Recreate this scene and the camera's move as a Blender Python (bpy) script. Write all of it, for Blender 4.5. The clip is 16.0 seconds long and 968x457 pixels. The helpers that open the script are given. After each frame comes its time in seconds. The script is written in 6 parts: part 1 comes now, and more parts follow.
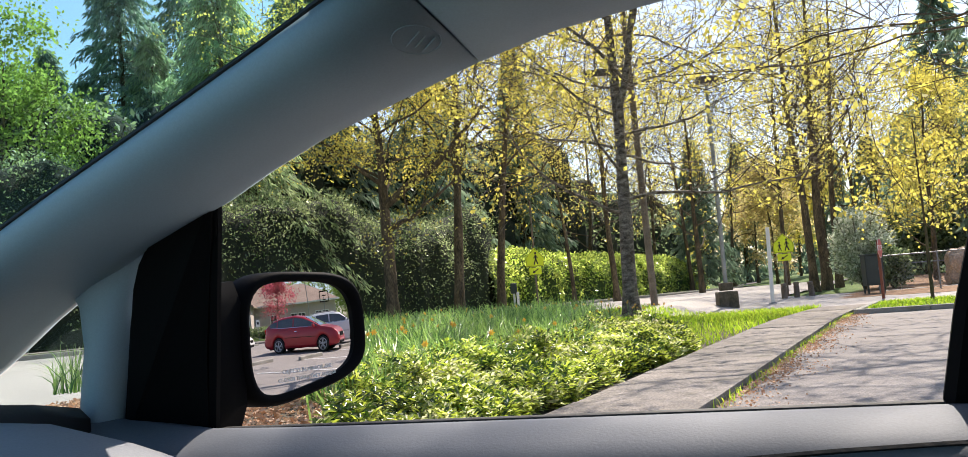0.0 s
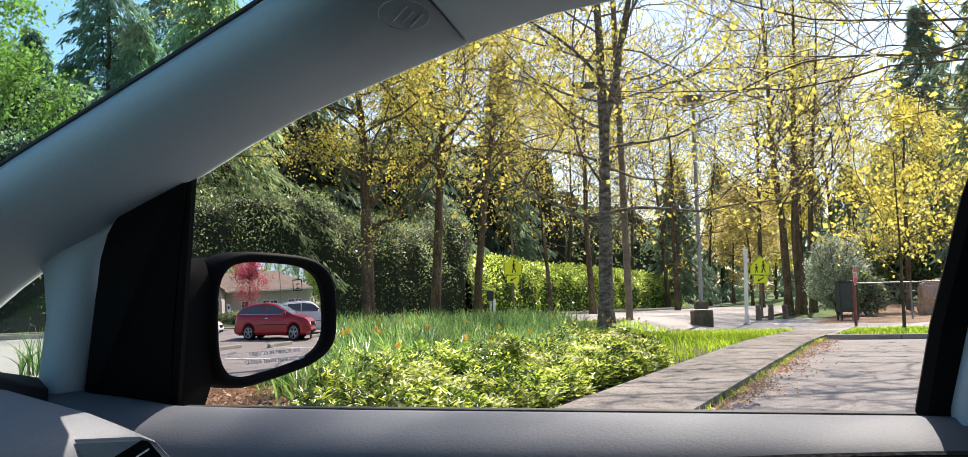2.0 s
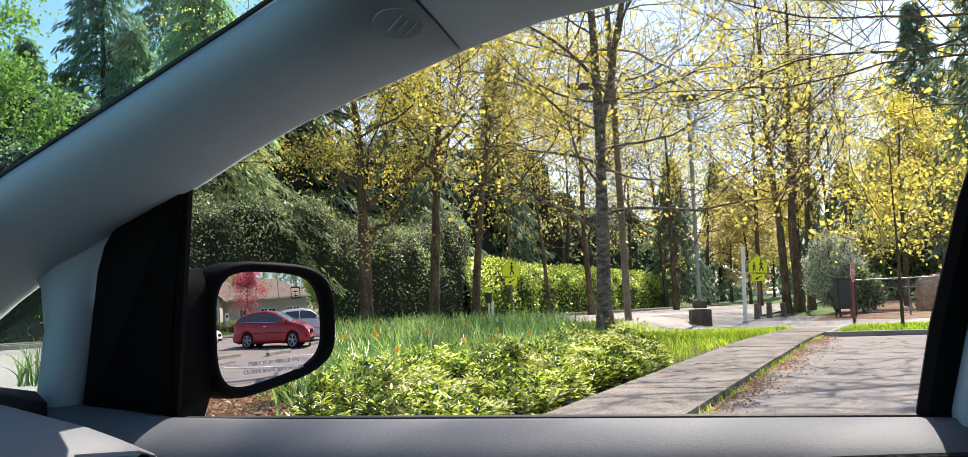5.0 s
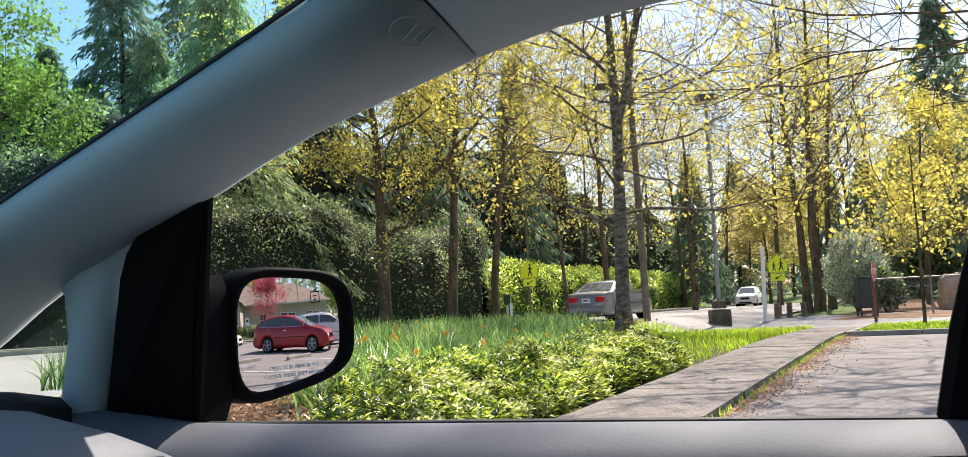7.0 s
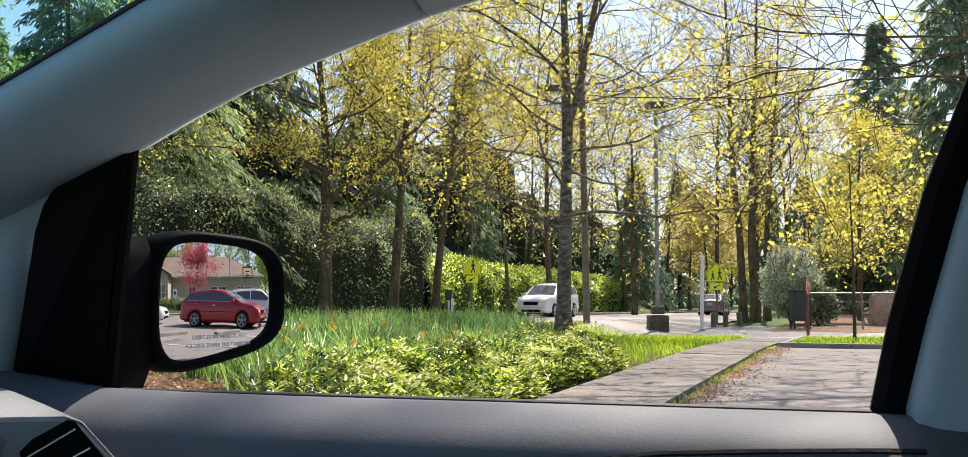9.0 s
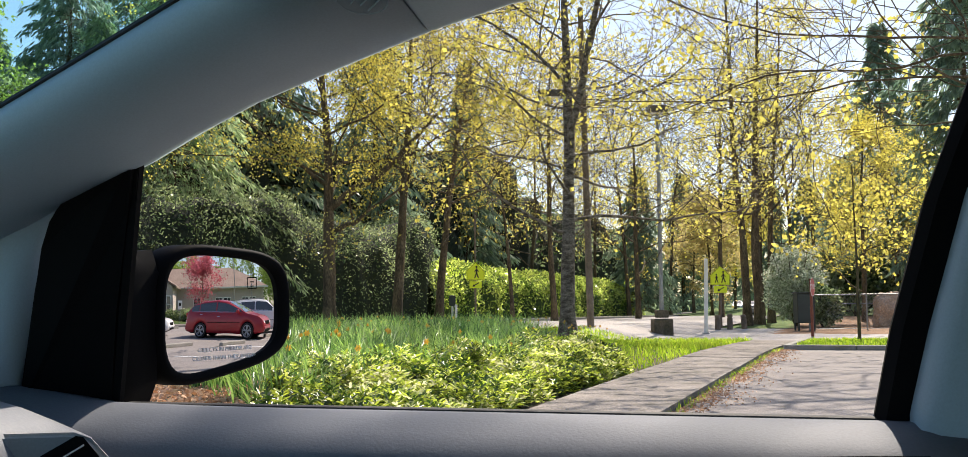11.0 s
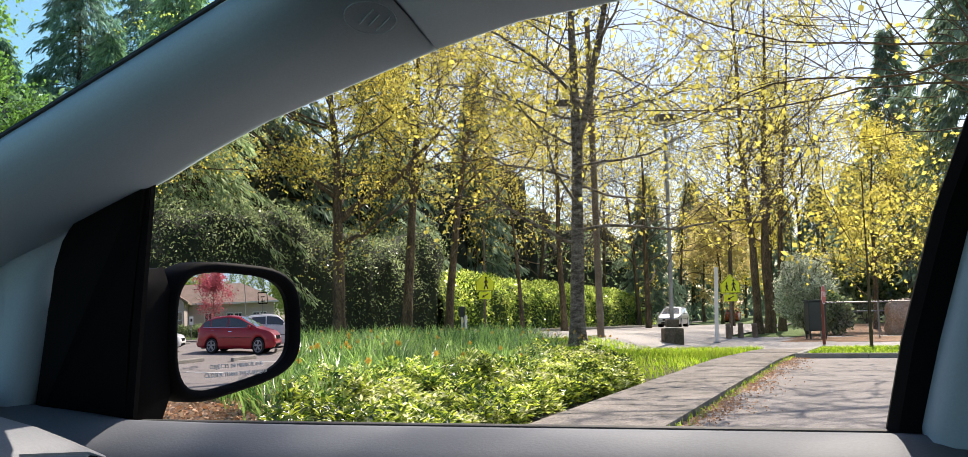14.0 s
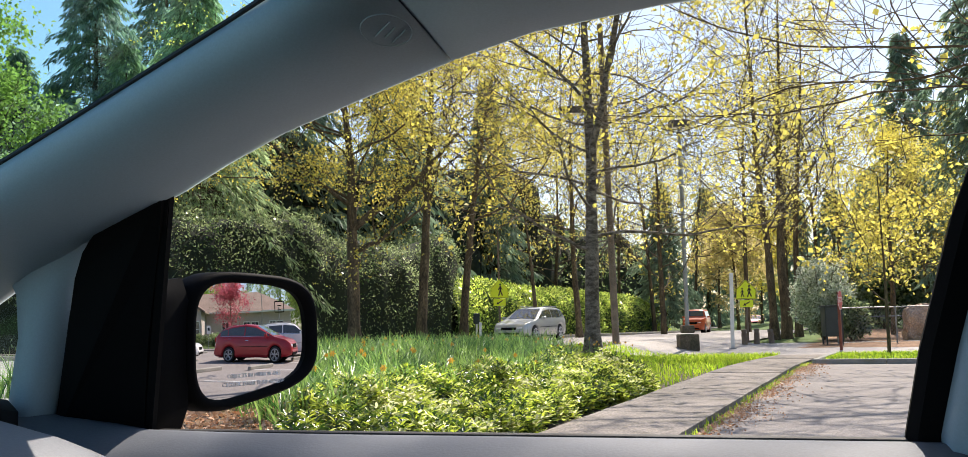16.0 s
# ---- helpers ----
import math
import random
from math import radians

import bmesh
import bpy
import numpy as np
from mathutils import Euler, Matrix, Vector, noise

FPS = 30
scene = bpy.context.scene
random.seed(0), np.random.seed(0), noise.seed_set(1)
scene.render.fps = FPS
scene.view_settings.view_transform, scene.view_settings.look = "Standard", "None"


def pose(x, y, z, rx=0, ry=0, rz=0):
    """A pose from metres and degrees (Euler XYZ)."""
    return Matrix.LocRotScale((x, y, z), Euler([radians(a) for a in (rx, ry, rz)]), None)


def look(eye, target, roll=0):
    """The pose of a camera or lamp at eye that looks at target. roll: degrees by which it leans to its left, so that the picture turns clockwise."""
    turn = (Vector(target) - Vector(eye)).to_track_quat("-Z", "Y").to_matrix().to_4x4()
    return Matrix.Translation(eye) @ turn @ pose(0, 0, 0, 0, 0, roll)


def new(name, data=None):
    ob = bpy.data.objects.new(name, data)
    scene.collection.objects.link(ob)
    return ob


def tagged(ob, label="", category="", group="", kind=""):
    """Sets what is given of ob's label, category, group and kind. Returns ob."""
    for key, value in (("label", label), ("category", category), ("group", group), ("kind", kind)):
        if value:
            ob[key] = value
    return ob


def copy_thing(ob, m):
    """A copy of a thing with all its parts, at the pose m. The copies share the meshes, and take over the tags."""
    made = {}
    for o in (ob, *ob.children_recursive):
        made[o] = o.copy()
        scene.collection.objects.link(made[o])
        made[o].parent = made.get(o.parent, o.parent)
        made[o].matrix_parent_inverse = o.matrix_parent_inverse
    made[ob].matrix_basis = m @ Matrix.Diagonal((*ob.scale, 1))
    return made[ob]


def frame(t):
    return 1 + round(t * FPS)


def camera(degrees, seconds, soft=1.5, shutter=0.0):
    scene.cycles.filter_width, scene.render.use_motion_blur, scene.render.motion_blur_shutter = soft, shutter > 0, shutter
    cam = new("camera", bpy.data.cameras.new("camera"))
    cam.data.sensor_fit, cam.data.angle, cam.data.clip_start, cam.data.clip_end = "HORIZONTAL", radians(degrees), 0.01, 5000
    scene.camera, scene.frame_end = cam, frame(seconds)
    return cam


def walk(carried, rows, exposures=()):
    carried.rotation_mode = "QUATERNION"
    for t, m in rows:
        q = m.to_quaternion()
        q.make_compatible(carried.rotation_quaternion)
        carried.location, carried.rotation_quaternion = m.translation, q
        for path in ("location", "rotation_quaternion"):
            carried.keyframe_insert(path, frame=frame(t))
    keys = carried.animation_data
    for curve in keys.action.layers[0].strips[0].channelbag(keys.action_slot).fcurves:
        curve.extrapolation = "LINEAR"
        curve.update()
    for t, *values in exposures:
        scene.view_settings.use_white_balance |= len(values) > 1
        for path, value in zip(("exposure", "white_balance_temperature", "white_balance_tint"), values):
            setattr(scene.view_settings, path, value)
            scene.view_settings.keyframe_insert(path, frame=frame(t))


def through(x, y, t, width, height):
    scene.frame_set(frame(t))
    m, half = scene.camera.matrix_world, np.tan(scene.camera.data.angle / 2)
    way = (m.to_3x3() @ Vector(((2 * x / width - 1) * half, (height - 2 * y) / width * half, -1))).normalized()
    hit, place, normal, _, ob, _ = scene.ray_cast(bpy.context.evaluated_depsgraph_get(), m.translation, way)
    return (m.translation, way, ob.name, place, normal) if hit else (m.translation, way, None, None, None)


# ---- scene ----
cam = camera(55.6, 16.0, soft=0.5)
PATH = [
    (0, (-0.0074, -0.0582, 1.2829), (-0.1338, 1.9336, 1.4127), -4.77),
    (0.5, (-0.0062, -0.0573, 1.2835), (-0.1316, 1.9344, 1.4153), -4.88),
    (1, (-0.0061, -0.0592, 1.2843), (-0.1341, 1.9319, 1.4218), -4.81),
    (1.5, (-0.0055, -0.0504, 1.2726), (-0.1204, 1.9410, 1.4181), -2.73),
    (2, (-0.0073, -0.0412, 1.2639), (-0.0901, 1.9521, 1.4052), -1.61),
    (2.5, (-0.0087, -0.0383, 1.2617), (-0.0813, 1.9555, 1.4005), -1.50),
    (3, (-0.0074, -0.0377, 1.2650), (-0.0737, 1.9563, 1.4044), -2.01),
    (3.5, (-0.0052, -0.0371, 1.2658), (-0.0658, 1.9570, 1.4073), -2.24),
    (6, (-0.0088, -0.0445, 1.2729), (-0.1131, 1.9472, 1.4218), -3.09),
    (6.5, (-0.0067, -0.0463, 1.2744), (-0.1233, 1.9446, 1.4248), -3.38),
    (7, (-0.0068, -0.0452, 1.2720), (-0.1219, 1.9457, 1.4236), -2.90),
    (7.5, (-0.0061, -0.0348, 1.2591), (-0.1026, 1.9574, 1.4068), -1.03),
    (8, (-0.0022, -0.0179, 1.2508), (-0.0515, 1.9764, 1.3924), -0.32),
    (8.5, (-0.0006, -0.0090, 1.2479), (-0.0055, 1.9861, 1.3880), 0.03),
    (9, (-0.0020, -0.0091, 1.2490), (0.0010, 1.9860, 1.3893), 0.01),
    (11.5, (-0.0025, -0.0159, 1.2554), (-0.0081, 1.9780, 1.4115), -0.72),
    (12, (-0.0029, -0.0157, 1.2556), (-0.0106, 1.9778, 1.4157), -0.75),
    (12.5, (-0.0025, -0.0165, 1.2570), (-0.0120, 1.9768, 1.4200), -0.90),
    (13, (-0.0023, -0.0176, 1.2584), (-0.0151, 1.9753, 1.4256), -1.03),
    (13.5, (-0.0024, -0.0184, 1.2594), (-0.0214, 1.9741, 1.4309), -1.14),
    (14, (-0.0028, -0.0197, 1.2597), (-0.0251, 1.9725, 1.4349), -1.15),
    (14.5, (-0.0025, -0.0203, 1.2597), (-0.0284, 1.9715, 1.4387), -1.20),
    (15, (-0.0036, -0.0219, 1.2614), (-0.0381, 1.9695, 1.4437), -1.23),
    (15.5, (-0.0042, -0.0236, 1.2621), (-0.0494, 1.9672, 1.4491), -1.33),
    (16, (-0.0044, -0.0238, 1.2623), (-0.0570, 1.9664, 1.4528), -1.38),
]
walk(cam, [(t, look(eye, target, roll)) for t, eye, target, roll in PATH], exposures=((0, 0.70, 6450, 13), (7.2, 0.70, 6450, 13), (8.8, 0.60, 6550, 13), (13.0, 0.59, 6550, 13), (16, 0.62, 6450, 13)))

# ---- sky and sun ----
SUN_AZ, SUN_EL = radians(21), radians(50)      # azimuth clockwise from +y
world = bpy.data.worlds.new("sky")
scene.world = world
world.use_nodes = True
wn = world.node_tree.nodes
sky = wn.new("ShaderNodeTexSky")
sky.sky_type, sky.sun_disc = "NISHITA", False
sky.sun_elevation, sky.sun_rotation = SUN_EL, SUN_AZ
sky.dust_density, sky.air_density = 1.0, 1.0
wn["Background"].inputs[1].default_value = 0.115
world.node_tree.links.new(sky.outputs[0], wn["Background"].inputs[0])
sun_data = bpy.data.lights.new("sun", "SUN")
sun_data.energy, sun_data.angle, sun_data.color = 5.0, radians(0.5), (1.0, 0.91, 0.78)
sun = new("sun", sun_data)
sun.matrix_world = look((0, 0, 60), (0 - math.sin(SUN_AZ) * math.cos(SUN_EL), 0 - math.cos(SUN_AZ) * math.cos(SUN_EL), 60 - math.sin(SUN_EL)))


# ---- materials ----
def mat(name, c1, c2=None, rough=0.6, big=1.5, fine=40.0, bump=0.15, metal=0.0, grain=0.25, spec=0.5, space="Object", stain=None, coat=0.0, pieces=0.0, stretch=None):
    m = bpy.data.materials.new(name)
    m.use_nodes = True
    nt = m.node_tree
    n, l = nt.nodes, nt.links
    b = n["Principled BSDF"]
    c2 = c2 or tuple(v * 0.75 for v in c1)
    tc = n.new("ShaderNodeTexCoord")
    src = n.new("ShaderNodeNewGeometry").outputs["Position"] if space == "World" else tc.outputs[space]
    if stretch:
        sc = n.new("ShaderNodeVectorMath")
        sc.operation = "MULTIPLY"
        sc.inputs[1].default_value = stretch
        l.new(src, sc.inputs[0])
        src = sc.outputs[0]
    big_n, fine_n = n.new("ShaderNodeTexNoise"), n.new("ShaderNodeTexNoise")
    big_n.inputs["Scale"].default_value, big_n.inputs["Detail"].default_value = big, 5.0
    fine_n.inputs["Scale"].default_value, fine_n.inputs["Detail"].default_value = fine, 4.0
    for k in (big_n, fine_n):
        l.new(src, k.inputs["Vector"])
    ramp = n.new("ShaderNodeValToRGB")
    ramp.color_ramp.elements[0].position, ramp.color_ramp.elements[1].position = 0.35, 0.65
    ramp.color_ramp.elements[0].color, ramp.color_ramp.elements[1].color = (*c1, 1), (*c2, 1)
    l.new(big_n.outputs["Fac"], ramp.inputs["Fac"])
    hsv = n.new("ShaderNodeHueSaturation")
    l.new(ramp.outputs["Color"], hsv.inputs["Color"])
    mul = n.new("ShaderNodeMapRange")
    mul.inputs["From Min"].default_value, mul.inputs["From Max"].default_value = 0.3, 0.7
    mul.inputs["To Min"].default_value, mul.inputs["To Max"].default_value = 1 - grain, 1 + grain
    l.new(fine_n.outputs["Fac"], mul.inputs["Value"])
    value = mul.outputs["Result"]
    if pieces:
        info, vary, prod = n.new("ShaderNodeObjectInfo"), n.new("ShaderNodeMapRange"), n.new("ShaderNodeMath")
        vary.inputs["To Min"].default_value, vary.inputs["To Max"].default_value = 1 - pieces, 1 + pieces
        prod.operation = "MULTIPLY"
        l.new(info.outputs["Random"], vary.inputs["Value"])
        l.new(vary.outputs["Result"], prod.inputs[0])
        l.new(value, prod.inputs[1])
        value = prod.outputs["Value"]
    l.new(value, hsv.inputs["Value"])
    colour = hsv.outputs["Color"]
    if stain:
        st, sr, mx = n.new("ShaderNodeTexNoise"), n.new("ShaderNodeValToRGB"), n.new("ShaderNodeMixRGB")
        st.inputs["Scale"].default_value, st.inputs["Detail"].default_value = stain[1], 6.0
        sr.color_ramp.elements[0].position, sr.color_ramp.elements[1].position = stain[2], stain[2] + 0.08
        l.new(src, st.inputs["Vector"])
        l.new(st.outputs["Fac"], sr.inputs["Fac"])
        l.new(sr.outputs["Color"], mx.inputs["Fac"])
        l.new(colour, mx.inputs["Color1"])
        mx.inputs["Color2"].default_value = (*stain[0], 1)
        colour = mx.outputs["Color"]
    l.new(colour, b.inputs["Base Color"])
    b.inputs["Roughness"].default_value, b.inputs["Metallic"].default_value = rough, metal
    b.inputs["Specular IOR Level"].default_value = spec
    b.inputs["Coat Weight"].default_value = coat
    b.inputs["Coat Roughness"].default_value = 0.05
    if bump:
        bp = n.new("ShaderNodeBump")
        bp.inputs["Strength"].default_value, bp.inputs["Distance"].default_value = bump, 0.6 / fine
        l.new(fine_n.outputs["Fac"], bp.inputs["Height"])
        l.new(bp.outputs["Normal"], b.inputs["Normal"])
    return m


def leaf_mat(name, c1, c2, through=0.45, rough=0.5, spec=0.3, tip=None, patch=0.0):
    """Thin foliage: part of the light passes through; every leaf has its own tone."""
    m = bpy.data.materials.new(name)
    m.use_nodes = True
    nt = m.node_tree
    n, l = nt.nodes, nt.links
    b, out = n["Principled BSDF"], n["Material Output"]
    geo = n.new("ShaderNodeNewGeometry")
    ramp = n.new("ShaderNodeValToRGB")
    ramp.color_ramp.elements[0].color, ramp.color_ramp.elements[1].color = (*c1, 1), (*c2, 1)
    if tip:
        ramp.color_ramp.elements[0].position, ramp.color_ramp.elements[1].position = 0.2, 0.8
        ramp.color_ramp.elements.new(1.0).color = (*tip, 1)
    tone = geo.outputs["Random Per Island"]
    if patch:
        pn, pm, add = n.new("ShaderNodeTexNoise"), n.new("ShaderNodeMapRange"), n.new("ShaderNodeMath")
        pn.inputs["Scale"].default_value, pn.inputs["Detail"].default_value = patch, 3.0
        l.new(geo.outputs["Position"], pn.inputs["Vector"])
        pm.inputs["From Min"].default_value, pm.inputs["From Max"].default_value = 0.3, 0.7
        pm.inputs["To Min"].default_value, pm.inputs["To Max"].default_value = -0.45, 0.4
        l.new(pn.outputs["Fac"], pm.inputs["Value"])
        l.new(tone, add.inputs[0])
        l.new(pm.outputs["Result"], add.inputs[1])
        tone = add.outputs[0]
    l.new(tone, ramp.inputs["Fac"])
    nz, hs, mr = n.new("ShaderNodeTexNoise"), n.new("ShaderNodeHueSaturation"), n.new("ShaderNodeMapRange")
    nz.inputs["Scale"].default_value = 0.6
    l.new(geo.outputs["Position"], nz.inputs["Vector"])
    mr.inputs["From Min"].default_value, mr.inputs["From Max"].default_value = 0.3, 0.7
    mr.inputs["To Min"].default_value, mr.inputs["To Max"].default_value = 0.7, 1.3
    l.new(nz.outputs["Fac"], mr.inputs["Value"])
    l.new(mr.outputs["Result"], hs.inputs["Value"])
    l.new(ramp.outputs["Color"], hs.inputs["Color"])
    l.new(hs.outputs["Color"], b.inputs["Base Color"])
    b.inputs["Roughness"].default_value, b.inputs["Specular IOR Level"].default_value = rough, spec
    tr, mx = n.new("ShaderNodeBsdfTranslucent"), n.new("ShaderNodeMixShader")
    hs2 = n.new("ShaderNodeHueSaturation")
    hs2.inputs["Value"].default_value, hs2.inputs["Saturation"].default_value = 1.6, 1.1
    l.new(hs.outputs["Color"], hs2.inputs["Color"])
    l.new(hs2.outputs["Color"], tr.inputs["Color"])
    mx.inputs["Fac"].default_value = through
    l.new(b.outputs[0], mx.inputs[1])
    l.new(tr.outputs[0], mx.inputs[2])
    l.new(mx.outputs[0], out.inputs["Surface"])
    return m


def glass_mat(name, tint, gloss=0.03):
    m = bpy.data.materials.new(name)
    m.use_nodes = True
    nt = m.node_tree
    n, l = nt.nodes, nt.links
    n.remove(n["Principled BSDF"])
    tr, gl, mx = n.new("ShaderNodeBsdfTransparent"), n.new("ShaderNodeBsdfGlossy"), n.new("ShaderNodeMixShader")
    tr.inputs["Color"].default_value = (*tint, 1)
    gl.inputs["Roughness"].default_value = 0.02
    mx.inputs["Fac"].default_value = gloss
    l.new(tr.outputs[0], mx.inputs[1])
    l.new(gl.outputs[0], mx.inputs[2])
    l.new(mx.outputs[0], n["Material Output"].inputs["Surface"])
    return m


M = {}
M["asphalt"] = mat("asphalt", (0.23, 0.208, 0.196), (0.28, 0.256, 0.242), 0.9, 0.35, 55, 0.5, space="World", grain=0.35, spec=0.2, stain=((0.09, 0.085, 0.08), 1.1, 0.66))
# pale asphalt, lightened further to stand in for strong sun on the street
M["street"] = mat("pale_sunlit_asphalt", (0.38, 0.352, 0.334), (0.45, 0.42, 0.40), 0.9, 0.35, 55, 0.4, space="World", grain=0.3, spec=0.2, stain=((0.17, 0.16, 0.15), 0.8, 0.66))
M["concrete"] = mat("concrete", (0.27, 0.24, 0.215), (0.19, 0.172, 0.155), 0.9, 1.1, 45, 0.5, space="World", grain=0.42, spec=0.2, stain=((0.13, 0.12, 0.10), 2.2, 0.60), pieces=0.10)
M["kerb"] = mat("kerb_concrete", (0.33, 0.31, 0.28), (0.25, 0.24, 0.21), 0.9, 1.5, 40, 0.4, space="World", pieces=0.1)
M["soil"] = mat("soil", (0.055, 0.045, 0.03), (0.09, 0.07, 0.045), 0.95, 1.0, 22, 0.8, space="World", grain=0.45)
M["turf"] = mat("turf", (0.07, 0.13, 0.02), (0.10, 0.15, 0.03), 0.95, 0.5, 18, 0.8, space="World", grain=0.4)
M["mulch"] = mat("mulch", (0.20, 0.11, 0.06), (0.28, 0.17, 0.10), 0.95, 1.2, 16, 0.9, space="World", grain=0.5)
M["grey_trim"] = mat("grey_trim", (0.30, 0.31, 0.315), (0.28, 0.29, 0.30), 0.75, 3, 420, 0.12, grain=0.05, spec=0.3)
M["fabric"] = mat("pillar_trim", (0.37, 0.47, 0.52), (0.355, 0.455, 0.505), 0.48, 4, 500, 0.10, grain=0.05, spec=0.5)
M["vinyl"] = mat("grained_vinyl", (0.15, 0.162, 0.186), (0.14, 0.152, 0.176), 0.66, 5, 330, 0.16, grain=0.06, spec=0.28)
# the same vinyl in a lighter colour, for sun falling on the dashboard
M["sunlit_vinyl"] = mat("sunlit_grained_vinyl", (0.25, 0.262, 0.29), (0.235, 0.247, 0.275), 0.6, 5, 330, 0.16, grain=0.06, spec=0.3)
M["black"] = mat("black_plastic", (0.006, 0.006, 0.0065), (0.005, 0.005, 0.0055), 0.7, 4, 300, 0.05, grain=0.1, spec=0.06)
M["dark_pad"] = mat("dark_dash", (0.03, 0.033, 0.036), (0.025, 0.028, 0.03), 0.6, 4, 300, 0.15, grain=0.1, spec=0.4)
M["mossy"] = mat("mossy_concrete", (0.12, 0.10, 0.075), (0.07, 0.065, 0.04), 0.95, 3, 22, 0.6, grain=0.4)
M["body_grey"] = mat("silver_paint", (0.25, 0.26, 0.27), (0.23, 0.24, 0.25), 0.35, 2, 60, 0.0, metal=0.5, grain=0.03)
M["rubber"] = mat("rubber", (0.012, 0.012, 0.012), (0.02, 0.02, 0.02), 0.7, 8, 120, 0.2)
M["chrome"] = mat("chrome", (0.75, 0.75, 0.76), (0.7, 0.7, 0.71), 0.18, 8, 90, 0.0, metal=1.0, grain=0.03)
M["windscreen"] = glass_mat("tinted_windscreen", (0.68, 0.99, 1.0), 0.04)
M["glass"] = glass_mat("clear_glass", (0.9, 0.95, 0.94))
mm = bpy.data.materials.new("mirror")
mm.use_nodes = True
mm.node_tree.nodes["Principled BSDF"].inputs["Base Color"].default_value = (0.80, 0.79, 0.80, 1)
mm.node_tree.nodes["Principled BSDF"].inputs["Metallic"].default_value = 1.0
mm.node_tree.nodes["Principled BSDF"].inputs["Roughness"].default_value = 0.0
M["mirror"] = mm
M["bark"] = mat("bark", (0.06, 0.045, 0.026), (0.16, 0.12, 0.07), 0.95, 5, 30, 1.0, space="World", grain=0.6, stretch=(1, 1, 0.3))
M["bark_pale"] = mat("pale_bark", (0.27, 0.235, 0.19), (0.075, 0.06, 0.042), 0.95, 5, 24, 1.0, space="World", grain=0.6, stretch=(1, 1, 1.8))
M["wood"] = mat("weathered_wood", (0.15, 0.115, 0.085), (0.22, 0.18, 0.14), 0.9, 3, 40, 0.5, grain=0.4)
M["steel"] = mat("galvanised_steel", (0.33, 0.34, 0.34), (0.26, 0.27, 0.27), 0.5, 5, 60, 0.1, metal=0.6, grain=0.15)
M["white_paint"] = mat("white_paint", (0.78, 0.78, 0.76), (0.70, 0.70, 0.68), 0.5, 3, 50, 0.1, grain=0.08)
M["lamp_brown"] = mat("bronze_paint", (0.10, 0.085, 0.075), (0.07, 0.06, 0.055), 0.5, 3, 50, 0.1, grain=0.1)
M["sign_yellow"] = mat("sign_yellow_green", (0.84, 0.94, 0.02), (0.80, 0.90, 0.02), 0.4, 3, 60, 0.0, grain=0.04)
M["sign_black"] = mat("sign_black", (0.01, 0.01, 0.01), None, 0.5, 3, 60, 0.0)
M["sign_red"] = mat("sign_red", (0.45, 0.015, 0.02), (0.38, 0.012, 0.016), 0.4, 3, 60, 0.0, grain=0.06)
M["red_wood"] = mat("red_brown_post", (0.20, 0.06, 0.035), (0.15, 0.05, 0.03), 0.8, 3, 60, 0.3)
M["green_box"] = mat("dark_green_paint", (0.03, 0.045, 0.04), (0.025, 0.036, 0.033), 0.5, 2, 40, 0.1, grain=0.1)
M["rock"] = mat("tan_boulder", (0.52, 0.38, 0.27), (0.38, 0.27, 0.19), 0.9, 1.6, 14, 0.8, grain=0.35)
M["leaf_yellow"] = leaf_mat("spring_leaf", (0.64, 0.56, 0.15), (0.47, 0.44, 0.13), 0.53)
M["leaf_gold"] = leaf_mat("golden_leaf", (0.62, 0.53, 0.15), (0.42, 0.39, 0.11), 0.56)
M["leaf_green"] = leaf_mat("fresh_green_leaf", (0.19, 0.28, 0.07), (0.30, 0.38, 0.11), 0.5)
M["leaf_rust"] = leaf_mat("rusty_young_leaf", (0.52, 0.41, 0.20), (0.42, 0.39, 0.18), 0.5)
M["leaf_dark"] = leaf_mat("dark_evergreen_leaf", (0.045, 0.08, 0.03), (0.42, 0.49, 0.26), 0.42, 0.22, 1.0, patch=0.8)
M["needle"] = leaf_mat("conifer_spray", (0.17, 0.24, 0.12), (0.40, 0.49, 0.28), 0.48, patch=0.9)
M["needle_dark"] = leaf_mat("dark_conifer_spray", (0.11, 0.17, 0.12), (0.29, 0.37, 0.26), 0.45)
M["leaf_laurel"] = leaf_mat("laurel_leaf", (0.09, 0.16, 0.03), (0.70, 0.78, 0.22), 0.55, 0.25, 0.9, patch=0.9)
M["leaf_cover"] = leaf_mat("ground_cover_leaf", (0.03, 0.065, 0.012), (0.58, 0.66, 0.12), 0.42, 0.28, 0.9, tip=(0.74, 0.72, 0.46), patch=1.4)
M["leaf_blossom"] = leaf_mat("pale_shrub_leaf", (0.74, 0.76, 0.66), (0.16, 0.22, 0.10), 0.45)
M["leaf_red"] = leaf_mat("crimson_leaf", (0.52, 0.16, 0.19), (0.36, 0.10, 0.13), 0.45)
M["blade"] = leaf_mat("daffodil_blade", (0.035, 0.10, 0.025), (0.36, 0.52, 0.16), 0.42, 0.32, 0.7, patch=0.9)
M["grass"] = leaf_mat("grass_blade", (0.15, 0.28, 0.03), (0.50, 0.60, 0.10), 0.5)
M["petal"] = leaf_mat("orange_petal", (0.62, 0.33, 0.05), (0.70, 0.50, 0.12), 0.25)
